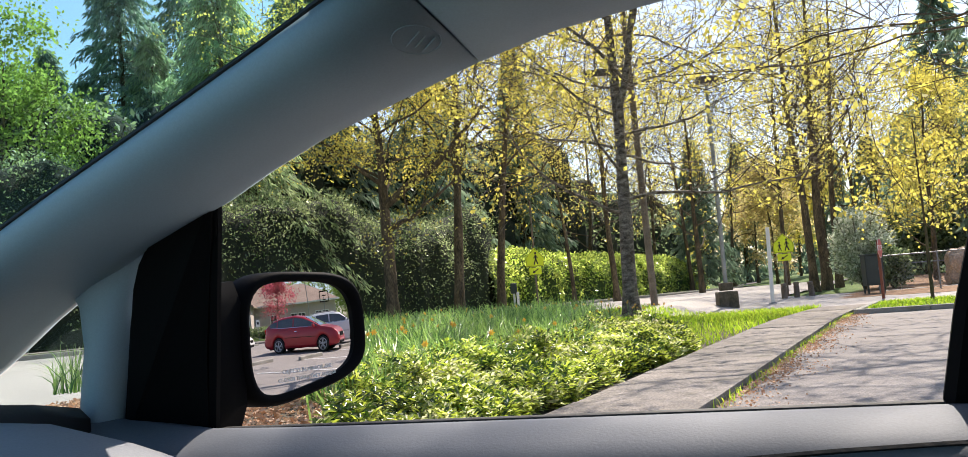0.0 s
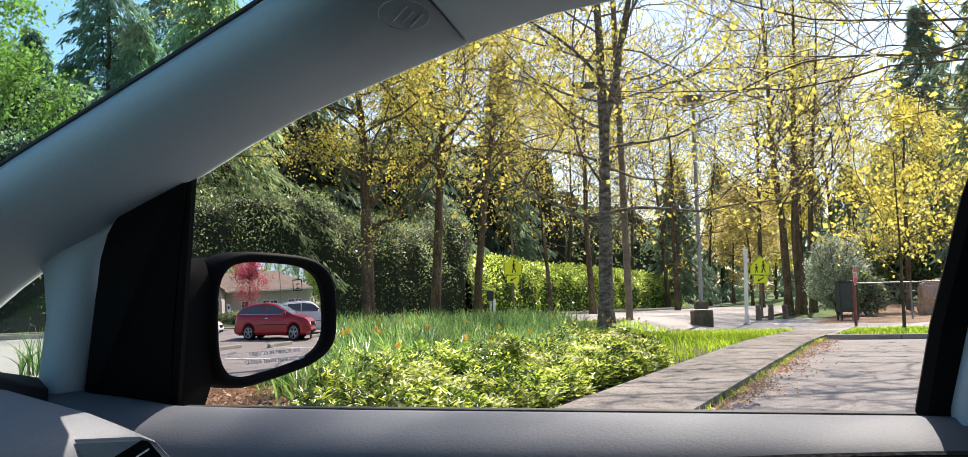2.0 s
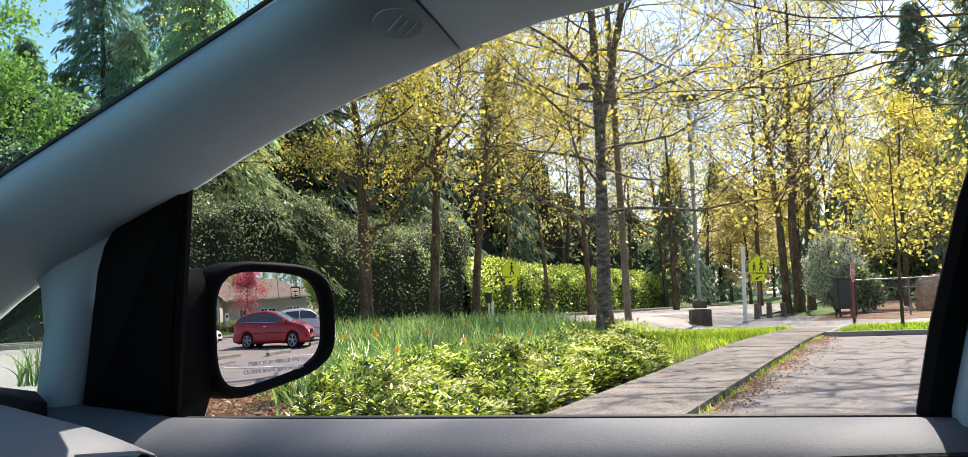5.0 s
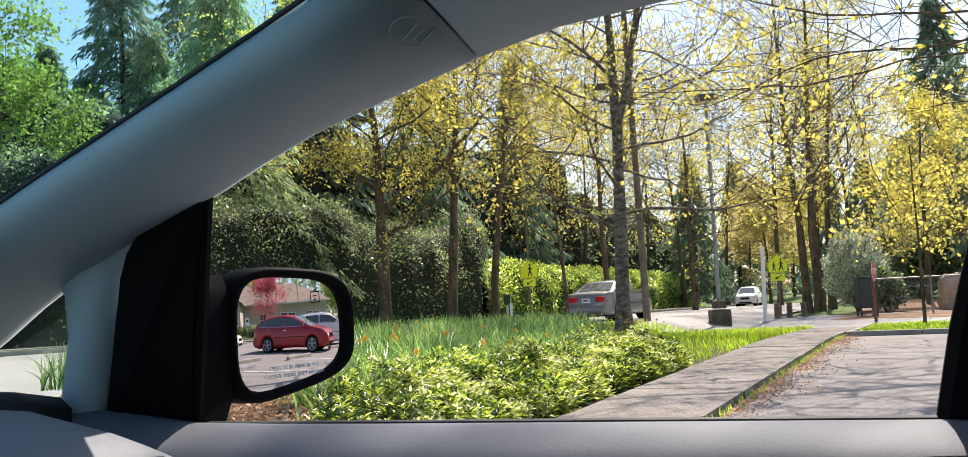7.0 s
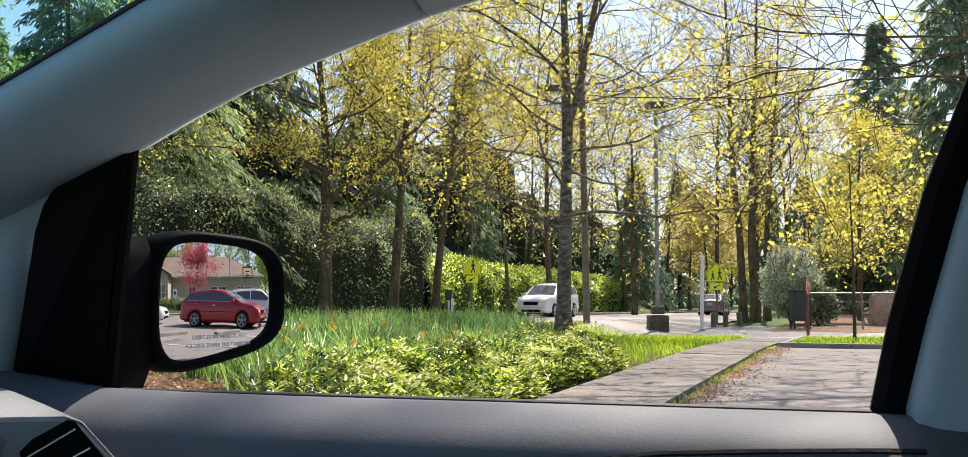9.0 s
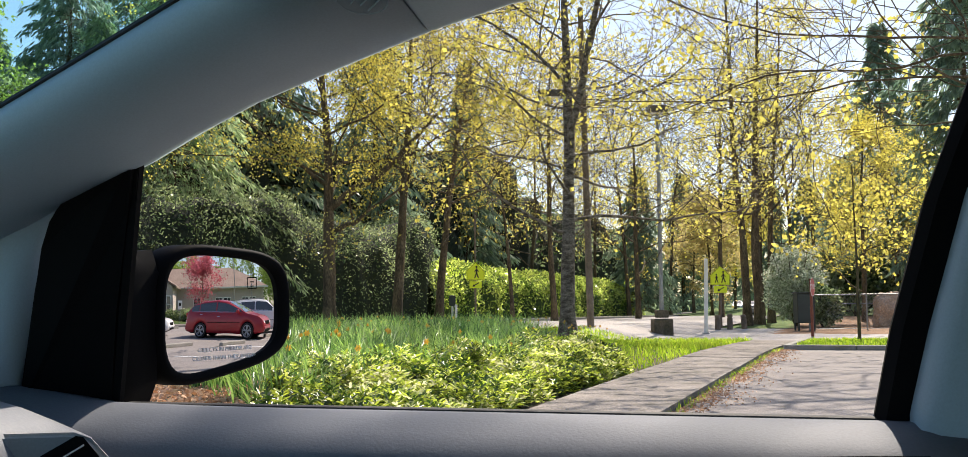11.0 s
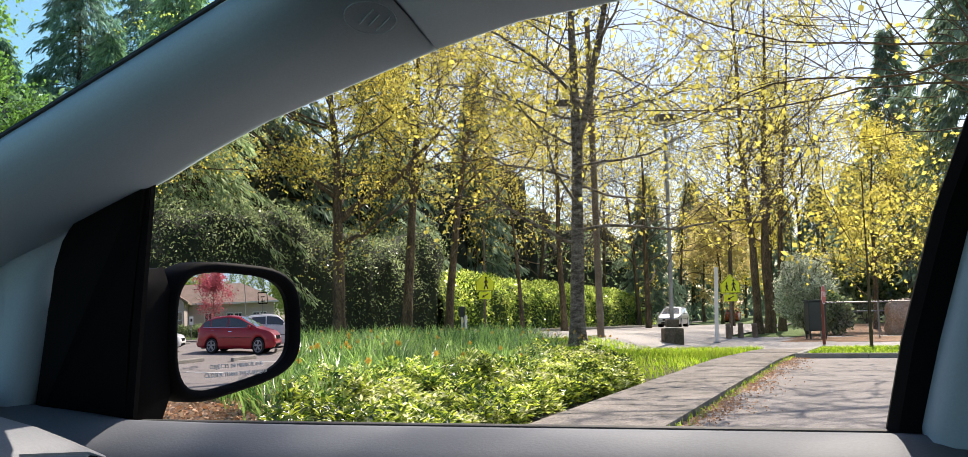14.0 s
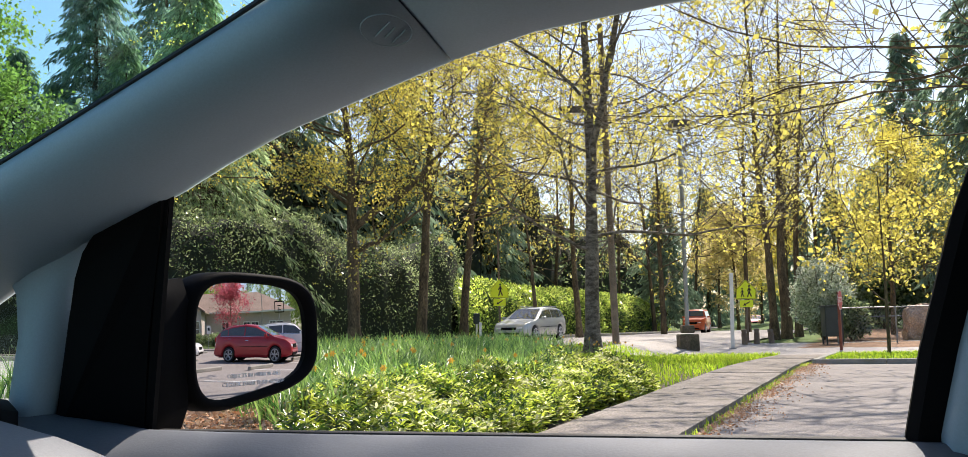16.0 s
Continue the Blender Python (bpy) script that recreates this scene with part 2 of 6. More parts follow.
# dark core colours stand in for the shade deep between the leaves
M["shade_mass"] = mat("undergrowth_shade_core", (0.012, 0.02, 0.01), (0.02, 0.03, 0.014), 0.95, 0.8, 6, 0.8, space="World")
M["laurel_mass"] = mat("hedge_shade_core", (0.04, 0.07, 0.015), (0.06, 0.10, 0.02), 0.95, 0.8, 6, 0.8, space="World")


# ---- mesh helpers ----
def put(name, me, material, parent=None, label="", smooth=False):
    ob = new(name, me)
    if material:
        me.materials.append(material)
    if smooth:
        me.polygons.foreach_set("use_smooth", [True] * len(me.polygons))
    if parent:
        ob.parent = parent
    if label:
        ob["label"] = label
    return ob


def part(name, bm, material, parent=None, label="", smooth=False):
    """One bmesh as one mesh object, under a thing or a part."""
    me = bpy.data.meshes.new(name)
    bm.normal_update()
    bm.to_mesh(me)
    bm.free()
    return put(name, me, material, parent, label, smooth)


def np_mesh(name, V, F):
    V, F = np.asarray(V, dtype=np.float32), np.asarray(F, dtype=np.int32)
    me = bpy.data.meshes.new(name)
    k = F.shape[1]
    me.vertices.add(len(V))
    me.vertices.foreach_set("co", V.ravel())
    me.loops.add(F.size)
    me.loops.foreach_set("vertex_index", F.ravel())
    me.polygons.add(len(F))
    me.polygons.foreach_set("loop_start", np.arange(0, F.size, k, dtype=np.int32))
    me.update(calc_edges=True)
    me.validate()
    return me


def empty(name, m=None):
    e = new(name)
    e.empty_display_size = 0.2
    if m is not None:
        e.matrix_basis = m
    return e


def box(bm, x0, x1, y0, y1, z0, z1, bevel=0.0, m=None):
    r = bmesh.ops.create_cube(bm, size=1.0)
    vs = r["verts"]
    bmesh.ops.scale(bm, vec=(x1 - x0, y1 - y0, z1 - z0), verts=vs)
    bmesh.ops.translate(bm, vec=((x0 + x1) / 2, (y0 + y1) / 2, (z0 + z1) / 2), verts=vs)
    if m is not None:
        bmesh.ops.transform(bm, matrix=m, verts=vs)
    if bevel:
        es = list({e for v in vs for e in v.link_edges})
        bmesh.ops.bevel(bm, geom=es, offset=bevel, segments=2, profile=0.5, affect="EDGES")
    return bm


def boxed(*a, **k):
    return box(bmesh.new(), *a, **k)


def rod(bm, p, q, r0, r1=None, sides=8):
    """A tapered rod from p to q."""
    p, q = Vector(p), Vector(q)
    r1 = r0 if r1 is None else r1
    turn = (q - p).to_track_quat("Z", "Y").to_matrix().to_4x4()
    turn.translation = (p + q) / 2
    bmesh.ops.create_cone(bm, cap_ends=True, segments=sides, radius1=r0, radius2=r1, depth=(q - p).length, matrix=turn)
    return bm


def rodded(*a, **k):
    return rod(bmesh.new(), *a, **k)


def loft(rings, closed=True, caps=True):
    """Skins a row of equal rings of points."""
    bm = bmesh.new()
    vs = [[bm.verts.new(p) for p in ring] for ring in rings]
    n = len(rings[0])
    for a, b in zip(vs, vs[1:]):
        for i in range(n if closed else n - 1):
            j = (i + 1) % n
            bm.faces.new((a[i], a[j], b[j], b[i]))
    if caps and closed:
        bm.faces.new(list(reversed(vs[0])))
        bm.faces.new(vs[-1])
    bmesh.ops.recalc_face_normals(bm, faces=bm.faces[:])
    return bm


def slab(points, axis, depth):
    """A flat outline with thickness along a vector."""
    bm = bmesh.new()
    f = bm.faces.new([bm.verts.new(p) for p in points])
    r = bmesh.ops.extrude_face_region(bm, geom=[f])
    bmesh.ops.translate(bm, vec=Vector(axis) * depth, verts=[v for v in r["geom"] if isinstance(v, bmesh.types.BMVert)])
    bmesh.ops.recalc_face_normals(bm, faces=bm.faces[:])
    return bm


def fence_values(x, xs, ys):
    return float(np.interp(x, xs, ys))


def smooth01(a, b, v):
    t = np.clip((v - a) / (b - a), 0, 1)
    return t * t * (3 - 2 * t)


def unit(v):
    return v / np.maximum(np.linalg.norm(v, axis=-1, keepdims=True), 1e-9)


def leaf_np(rng, P, size, along=None, spread=1.0, width=0.55, fold=0.12):
    """Folded diamond leaves at P; along: a lean for the leaves' axes."""
    n = len(P)
    u = rng.normal(size=(n, 3)) * spread
    if along is not None:
        u = u + along
    u = unit(u)
    v = unit(np.cross(u, rng.normal(size=(n, 3))))
    w = np.cross(u, v)
    s = (size * rng.uniform(0.65, 1.3, n))[:, None]
    V = np.stack([P, P + u * s * 0.5 + v * s * width / 2 + w * s * fold, P + u * s, P + u * s * 0.5 - v * s * width / 2 + w * s * fold], 1).reshape(-1, 3)
    return V, np.arange(4 * n).reshape(n, 4)


def oval_np(rng, P, size, along, spread=0.2, width=0.34, fold=0.06):
    """Oval leaves folded along the midrib, drooping at the tip."""
    n = len(P)
    u = unit(rng.normal(size=(n, 3)) * spread + along)
    v = unit(np.cross(u, np.array([0, 0, 1.0]) + rng.normal(size=(n, 3)) * 0.25))
    w = np.cross(v, u)
    s = (size * rng.uniform(0.6, 1.35, n))[:, None]
    rows = [P]
    for f, side, bend in ((0.3, 1, 0.02), (0.72, 0.85, -0.03), (1.0, 0, -0.14), (0.72, -0.85, -0.03), (0.3, -1, 0.02)):
        rows.append(P + u * s * f + v * s * width / 2 * side + w * s * (bend + fold * abs(side)))
    V = np.stack(rows, 1).reshape(-1, 3)
    b = (np.arange(n) * 6)[:, None]
    return V, np.concatenate([b + np.array([[0, 1, 2, 3]]), b + np.array([[0, 3, 4, 5]])], 0)


def blade_np(rng, P, height, width, lean=0.35):
    """Tapered, bent blades of three quads each."""
    n = len(P)
    a = rng.uniform(0, 2 * np.pi, n)
    d = np.stack([np.cos(a), np.sin(a), np.zeros(n)], 1)
    side = np.stack([-np.sin(a + 0.7), np.cos(a + 0.7), np.zeros(n)], 1)
    h = (height * rng.uniform(0.6, 1.2, n))[:, None]
    k = (lean * rng.uniform(0.1, 1.5, n))[:, None]
    w = (width * rng.uniform(0.7, 1.3, n))[:, None]
    up = np.array([0, 0, 1.0])
    rows = []
    for f, ww in ((0, 1.0), (0.4, 0.95), (0.75, 0.7), (1.0, 0.12)):
        c = P + up * h * (f - 0.25 * k * f * f) + d * h * k * f * f
        rows += [c - side * w * ww / 2, c + side * w * ww / 2]
    V = np.stack(rows, 1).reshape(-1, 3)
    base = (np.arange(n) * 8)[:, None]
    F = np.concatenate([base + np.array([[2 * i, 2 * i + 1, 2 * i + 3, 2 * i + 2]]) for i in range(3)], 0)
    return V, F


def tubes_np(lines, sides=6):
    """Skins polylines given as (points, radii)."""
    Vs, Fs, off = [], [], 0
    ang = np.arange(sides) * 2 * np.pi / sides
    for P, R in lines:
        P = np.asarray(P)
        T = unit(np.gradient(P, axis=0))
        ref = np.where(np.abs(T[:, 2:3]) > 0.9, np.array([[1.0, 0, 0]]), np.array([[0, 0, 1.0]]))
        A = unit(np.cross(T, ref))
        B = np.cross(T, A)
        ring = P[:, None] + np.asarray(R)[:, None, None] * (np.cos(ang)[None, :, None] * A[:, None] + np.sin(ang)[None, :, None] * B[:, None])
        Vs.append(ring.reshape(-1, 3))
        k = len(P)
        i, j = np.meshgrid(np.arange(k - 1), np.arange(sides), indexing="ij")
        jn = (j + 1) % sides
        Fs.append((off + np.stack([i * sides + j, i * sides + jn, (i + 1) * sides + jn, (i + 1) * sides + j], -1)).reshape(-1, 4))
        off += k * sides
    return np.concatenate(Vs), np.concatenate(Fs)


# ---- the lie of the land ----
LANE_Y = [-40, -20, 0, 10, 21, 28, 36, 50, 65, 90, 130, 200, 400]
LANE_X = [-64, -45, -25.5, -16.5, -7.6, -2.4, 2.2, 9.0, 15.6, 25.0, 38.5, 60, 122]


def lane_x(y):
    """The near lane's centre line, gently rounded."""
    return sum(fence_values(y + d, LANE_Y, LANE_X) for d in (-4, -2, 0, 2, 4)) / 5


def lane(y, off=0.0):
    """A point off metres to the left of the near lane, and its heading from +y."""
    h = math.atan2(lane_x(y + 1) - lane_x(y - 1), 2)
    return lane_x(y) - off * math.cos(h), y + off * math.sin(h), h


KX, KY = 2.37, 10.9


def sq(s, q):
    """Along the footpath and to its right, from a point on its right edge."""
    return KX + 0.38 * s + 0.925 * q, KY + 0.925 * s - 0.38 * q


def to_sq(x, y):
    return 0.38 * (x - KX) + 0.925 * (y - KY), 0.925 * (x - KX) - 0.38 * (y - KY)


def road_gap(x, y):
    """Rough distance to the right of the near lane's centre."""
    lx = np.interp(y, LANE_Y, LANE_X)
    return (x - lx) * 0.86


def g(x, y):
    """Height of the ground: the street falls away along its length, the car park is level."""
    x, y = np.asarray(x, float), np.asarray(y, float)
    gap = road_gap(x, y)
    street = np.interp(y + 0.47 * np.clip(gap, -25, 12), (-20, 5, 28, 100, 200), (0.55, 0.55, 0.33, -0.9, -1.2))
    k = smooth01(1.8, 5.0, gap)
    return street * (1 - k) - 0.3 * smooth01(18, 34, y) * k


def mound(x, y):
    """The planted bed swells between footpath and street."""
    s, q = to_sq(x, y)
    gap = road_gap(x, y)
    return 0.27 * smooth01(1.4, 5.0, -q) * smooth01(2.2, 5.5, gap) * (1 - smooth01(9, 15, s)) * smooth01(-9, -3, s)


def sheet(name, xs, ys, material, lift, height=g, inside=None):
    X, Y = np.meshgrid(xs, ys, indexing="ij")
    Z = height(X, Y) + lift
    V = np.stack([X, Y, Z], -1).reshape(-1, 3)
    k = len(ys)
    i, j = np.meshgrid(np.arange(len(xs) - 1), np.arange(k - 1), indexing="ij")
    F = np.stack([i * k + j, (i + 1) * k + j, (i + 1) * k + j + 1, i * k + j + 1], -1).reshape(-1, 4)
    if inside is not None:
        c = V[F].mean(1)
        F = F[inside(c[:, 0], c[:, 1])]
    ob = put(name, np_mesh(name, V, F), material, smooth=True)
    return tagged(ob, kind="structure")


def strip(name, ys, left, right, material, lift, label=""):
    """A strip along the street between two distances from the near lane."""
    bm = bmesh.new()
    rows = []
    for y in ys:
        ring = []
        for k in range(5):
            x, yy, _ = lane(y, right + (left - right) * k / 4)
            ring.append(bm.verts.new((x, yy, float(g(x, yy)) + lift)))
        rows.append(ring)
    for a, b in zip(rows, rows[1:]):
        for k in range(4):
            bm.faces.new((a[k], b[k], b[k + 1], a[k + 1]))
    for f in bm.faces:
        if f.normal.z < 0:
            f.normal_flip()
    bm.normal_update()
    ob = part(name, bm, material, smooth=True)
    return tagged(ob, label, kind="structure")


near = np.concatenate([np.linspace(-1500, -60, 14), np.linspace(-50, 60, 90), np.linspace(70, 1500, 14)])
far = np.concatenate([np.linspace(-1500, -60, 14), np.linspace(-50, 80, 100), np.linspace(90, 3000, 14)])
tagged(sheet("ground", near, far, M["turf"], -0.09), "grassy ground of the park strip")
street_y = np.concatenate([np.linspace(-40, 80, 80), np.linspace(84, 400, 50)])
tagged(strip("road", street_y, 5.8, -2.2, M["street"], 0.004), "pale grey asphalt street, lightened for sun, with tree shadows")
tagged(strip("road_shoulder", np.arange(42.0, 84.0, 2.0), -2.205, -4.3, M["street"], 0.006), "pale asphalt edge of the street by the crossing, lightened for sun")
tagged(strip("verge", street_y, 7.6, 5.95, M["turf"], 0.10), "mown grass verge along the street")
tagged(strip("far_pavement", street_y, 9.0, 7.6, M["concrete"], 0.11), "pale concrete pavement across the street")


def kerb_run(name, pts, parent, piece=1.5, width=0.15, height=0.13):
    """Kerb stones laid end to end along a line of points."""
    mesh = None
    for p, q in zip(pts, pts[1:]):
        p, q = Vector(p), Vector(q)
        n = max(1, round((q - p).length / piece))
        for i in range(n):
            a, b = p.lerp(q, i / n), p.lerp(q, (i + 1) / n)
            d = b - a
            if mesh is None or abs(mesh[1] - d.length) > 0.01:
                me = bpy.data.meshes.new("kerb_stone")
                bm = boxed(0.004, d.length - 0.004, -width / 2, width / 2, -0.12, height, bevel=0.02)
                bm.to_mesh(me)
                bm.free()
                me.materials.append(M["kerb"])
                mesh = (me, d.length)
            ob = new("kerb_stone", mesh[0])
            ob.parent = parent
            ob.matrix_basis = Matrix.Translation(a) @ d.to_track_quat("X", "Z").to_matrix().to_4x4()


def sq_sheet(name, ss, qs, material, lift, label):
    """A paved sheet laid out along the footpath."""
    S, Q = np.meshgrid(ss, qs, indexing="ij")
    X, Y = sq(S, Q)
    V = np.stack([X, Y, g(X, Y) + lift], -1).reshape(-1, 3)
    k = len(qs)
    i, j = np.meshgrid(np.arange(len(ss) - 1), np.arange(k - 1), indexing="ij")
    F = np.stack([i * k + j, i * k + j + 1, (i + 1) * k + j + 1, (i + 1) * k + j], -1).reshape(-1, 4)[:, ::-1]
    c = V[F].mean(1)
    F = F[road_gap(c[:, 0], c[:, 1]) > 1.7]
    ob = put(name, np_mesh(name, V, F), material, smooth=True)
    return tagged(ob, label, kind="structure")


sq_sheet("car_park", np.linspace(-60, 11.85, 60), np.linspace(0.02, 60, 50), M["asphalt"], 0.008, "worn pale asphalt car park with tree shadows and dry leaves")
sq_sheet("car_park_end", np.linspace(-60, -15, 30), np.linspace(-14, 0.02, 12), M["asphalt"], 0.008, "worn asphalt at the end of the car park")
sq_sheet("car_park_entry", np.linspace(-15, -3.5, 24), np.linspace(-22, -4.65, 40), M["street"], 0.02, "pale asphalt between the planting bed and the street")
sq_sheet("car_park_edge", np.linspace(-3.5, 0.8, 12), np.linspace(-22, -7.1, 34), M["street"], 0.02, "pale asphalt beside the planting bed")
sq_sheet("driveway", np.linspace(19.4, 28, 24), np.linspace(-8, 50, 100), M["street"], 0.002, "pale asphalt driveway joining the street")
sq_sheet("driveway_apron", np.linspace(28, 34, 16), np.linspace(-9, 0.5, 24), M["street"], 0.002, "pale asphalt where driveway and street meet")

# the footpath: concrete slabs with joints
path = tagged(empty("footpath"), "weathered concrete footpath of broad slabs", kind="structure")
slab_me = bpy.data.meshes.new("slab")
sb = boxed(-0.69, 0.69, 0.004, 2.396, -0.1, 0.03, bevel=0.006)
sb.to_mesh(slab_me)
sb.free()
slab_me.materials.append(M["concrete"])
for i in range(-6, 8):
    s0 = i * 2.4
    x0, y0 = sq(s0, -0.72)
    x1, y1 = sq(s0 + 2.4, -0.72)
    z0, z1 = float(g(x0, y0)), float(g(x1, y1))
    ob = new("slab", slab_me)
    ob.parent = path
    d = Vector((x1 - x0, y1 - y0, z1 - z0))
    ob.matrix_basis = Matrix.Translation((x0, y0, z0 + 0.05 + 0.004 * math.sin(i * 2.3))) @ d.to_track_quat("Y", "Z").to_matrix().to_4x4()

# the grass island with its kerb
isl = sheet("grass_island", np.arange(4, 40, 0.4), np.arange(-2, 36, 0.4), M["turf"], 0.10, inside=lambda x, y: (lambda s, q: (s > 11.9) & (s < 19.2) & (q > 0.25) & (q < 32))(*to_sq(x, y)))
tagged(isl, "raised grass island between parking bays and driveway")
kerbs = tagged(empty("kerb"), "weathered concrete kerb round the grass island", kind="structure")
ring = [sq(19.3, 0.2), sq(11.85, 0.2), sq(11.85, 14), sq(11.85, 32)]
kerb_run("kerb", [(x, y, float(g(x, y))) for x, y in ring], kerbs)
street_kerb = tagged(empty("street_kerb"), "low concrete street kerb beside the verge", kind="structure")
kerb_run("kerb", [(*lane(y, 5.88)[:2], float(g(*lane(y, 5.88)[:2]))) for y in range(16, 90, 6)], street_kerb, 3.0)
# wood-chip playground beyond the driveway
chips = sheet("playground_ground", np.arange(8, 70, 0.6), np.arange(10, 75, 0.6), M["mulch"], 0.012, inside=lambda x, y: (lambda s, q: (s > 28) & (q > -1.5) & (s < 60))(*to_sq(x, y)) & (road_gap(x, y) > 4.0))
tagged(chips, "reddish wood-chip surface of the playground")
# soil of the planted bed
BX, BY = np.arange(-16, 8, 0.35), np.arange(3, 30, 0.35)


def bed_inside(x, y):
    s, q = to_sq(x, y)
    return (q < -1.45) & (s > -7.5) & (s < 19) & (road_gap(x, y) > 2.3) & ((s > -3.6) | (q > -4.7)) & ((s > 0.6) | (q > -7.2))


def bed_height(x, y):
    return g(x, y) + mound(x, y)


bed = sheet("planting_bed", BX, BY, M["soil"], 0.012, bed_height, bed_inside)
tagged(bed, "mounded planting bed of dark soil with dry leaf litter")


# ---- the minivan round the camera: x to the rear, y to its right side, z up ----
van = tagged(empty("minivan", pose(0, 0, 0, 0, 0, -14.33)), "parked minivan seen from inside, grey trim and open side window", "minivan")


def bez(a, c, b, n):
    a, c, b = Vector(a), Vector(c), Vector(b)
    return [a * (1 - t) ** 2 + c * 2 * t * (1 - t) + b * t * t for t in (i / n for i in range(n + 1))]


# edge of the side opening and edge of the windscreen, front to rear
SIDE = [(-1.16, 0.872, 1.10), (-1.06, 0.87, 1.17), (-0.953, 0.868, 1.233), (-0.892, 0.865, 1.272), (-0.827, 0.862, 1.308), (-0.76, 0.855, 1.338), (-0.70, 0.845, 1.362), (-0.64, 0.832, 1.380),
        (-0.589, 0.819, 1.395), (-0.52, 0.803, 1.421), (-0.447, 0.787, 1.445), (-0.369, 0.774, 1.465), (-0.248, 0.752, 1.494), (-0.166, 0.74, 1.509), (-0.05, 0.735, 1.519), (0.10, 0.735, 1.524), (0.35, 0.735, 1.522), (0.60, 0.735, 1.515)]
FRONT = [(-1.32, 0.79, 1.15), (-1.2, 0.78, 1.21), (-1.09, 0.765, 1.268), (-1.03, 0.757, 1.293), (-0.96, 0.748, 1.321), (-0.89, 0.737, 1.348), (-0.84, 0.730, 1.367), (-0.79, 0.723, 1.386),
         (-0.72, 0.711, 1.411), (-0.62, 0.695, 1.445), (-0.52, 0.678, 1.479), (-0.42, 0.66, 1.513), (-0.29, 0.63, 1.555), (-0.2, 0.605, 1.58), (-0.08, 0.575, 1.597), (0.08, 0.55, 1.607), (0.3, 0.5, 1.62), (0.55, 0.46, 1.62)]


def pillar_rings(i0, i1, bulge=0.055):
    rings = []
    for a, b in list(zip(SIDE, FRONT))[i0:i1]:
        a, b = Vector(a), Vector(b) + Vector((-0.006, 0.002, 0.005))
        mid = b * 0.62 + a * 0.38 + Vector((0.03, -bulge - 0.02, -0.02))
        inner = bez(b, mid, a, 10)
        outer = [a + Vector((-0.01, 0.05, 0.015)), (a + b) / 2 + Vector((-0.005, 0.06, 0.015)), b + Vector((0.004, 0.014, 0.0))]
        rings.append(inner + outer)
    return rings


def cut(a, b, f):
    return [p.lerp(q, f) for p, q in zip(a, b)]


rings = pillar_rings(0, 18)
head = rings[12]
part("pillar_trim", loft(rings[:13]), M["fabric"], van, "smooth grey windscreen pillar trim", smooth=True)
gap = cut(head, rings[13], 0.035)
part("roof_rail_trim", loft([gap] + rings[13:]), M["fabric"], van, "grey trim above the side window", smooth=True)
inset = [[p + (Vector((0, 0.012, 0.006))) for p in head], [p + Vector((0, 0.012, 0.006)) for p in gap]]
part("trim_seam", loft(inset), M["rubber"], van)
# airbag mark pressed into the trim: a ring and two short bars
MARK = Matrix.Translation((-0.2788, 0.6783, 1.5034)) @ Vector((0.186, -0.347, -0.919)).to_track_quat("Z", "Y").to_matrix().to_4x4() @ pose(0, 0, 0, 0, 0, 62)
bm = bmesh.new()
for k in range(28):
    a, b = k * math.pi / 14, (k + 1) * math.pi / 14
    rod(bm, (0.019 * math.cos(a), 0.023 * math.sin(a), 0), (0.019 * math.cos(b), 0.023 * math.sin(b), 0), 0.0006, None, 6)
for y, w in ((0.004, 0.011), (-0.004, 0.008), (-0.013, 0.010)):
    rod(bm, (-w, y, 0.0002), (w, y, 0.0002), 0.0007, None, 6)
part("airbag_mark", bm, M["fabric"], van, "faint pressed ring mark").matrix_basis = MARK
# black edge along the windscreen
edge = []
for p in FRONT:
    p = Vector(p) + Vector((-0.006, 0.002, 0.005))
    edge.append([p + Vector((-0.001, -0.002, 0.0)), p + Vector((0.0, 0.0, -0.002)), p + Vector((-0.003, 0.003, 0.002)), p + Vector((-0.0035, 0.0, 0.003))])
part("windscreen_edge", loft(edge), M["rubber"], van, "black windscreen edge band", smooth=False)
# bar between the quarter light and the mirror panel
bar = []
for z, f0, f1 in ((1.10, -0.845, -0.792), (1.16, -0.838, -0.783), (1.25, -0.824, -0.764), (1.30, -0.828, -0.752), (1.325, -0.842, -0.738), (1.348, -0.855, -0.722), (1.368, -0.86, -0.693), (1.383, -0.86, -0.685), (1.40, -0.86, -0.665)):
    bar.append([(f0, 0.874, z), (f0 + 0.012, 0.856, z), ((f0 + f1) / 2, 0.850, z), (f1 - 0.012, 0.856, z), (f1, 0.874, z), (f1, 0.90, z), (f0, 0.90, z)])
part("quarter_bar", loft(bar), M["fabric"], van, "grey bar behind the quarter light", smooth=True)
part("quarter_glass", slab([(-1.16, 0.89, 1.12), (-0.82, 0.89, 1.12), (-0.82, 0.885, 1.31), (-0.95, 0.885, 1.235)], (0, 1, 0), 0.004), M["glass"], van)
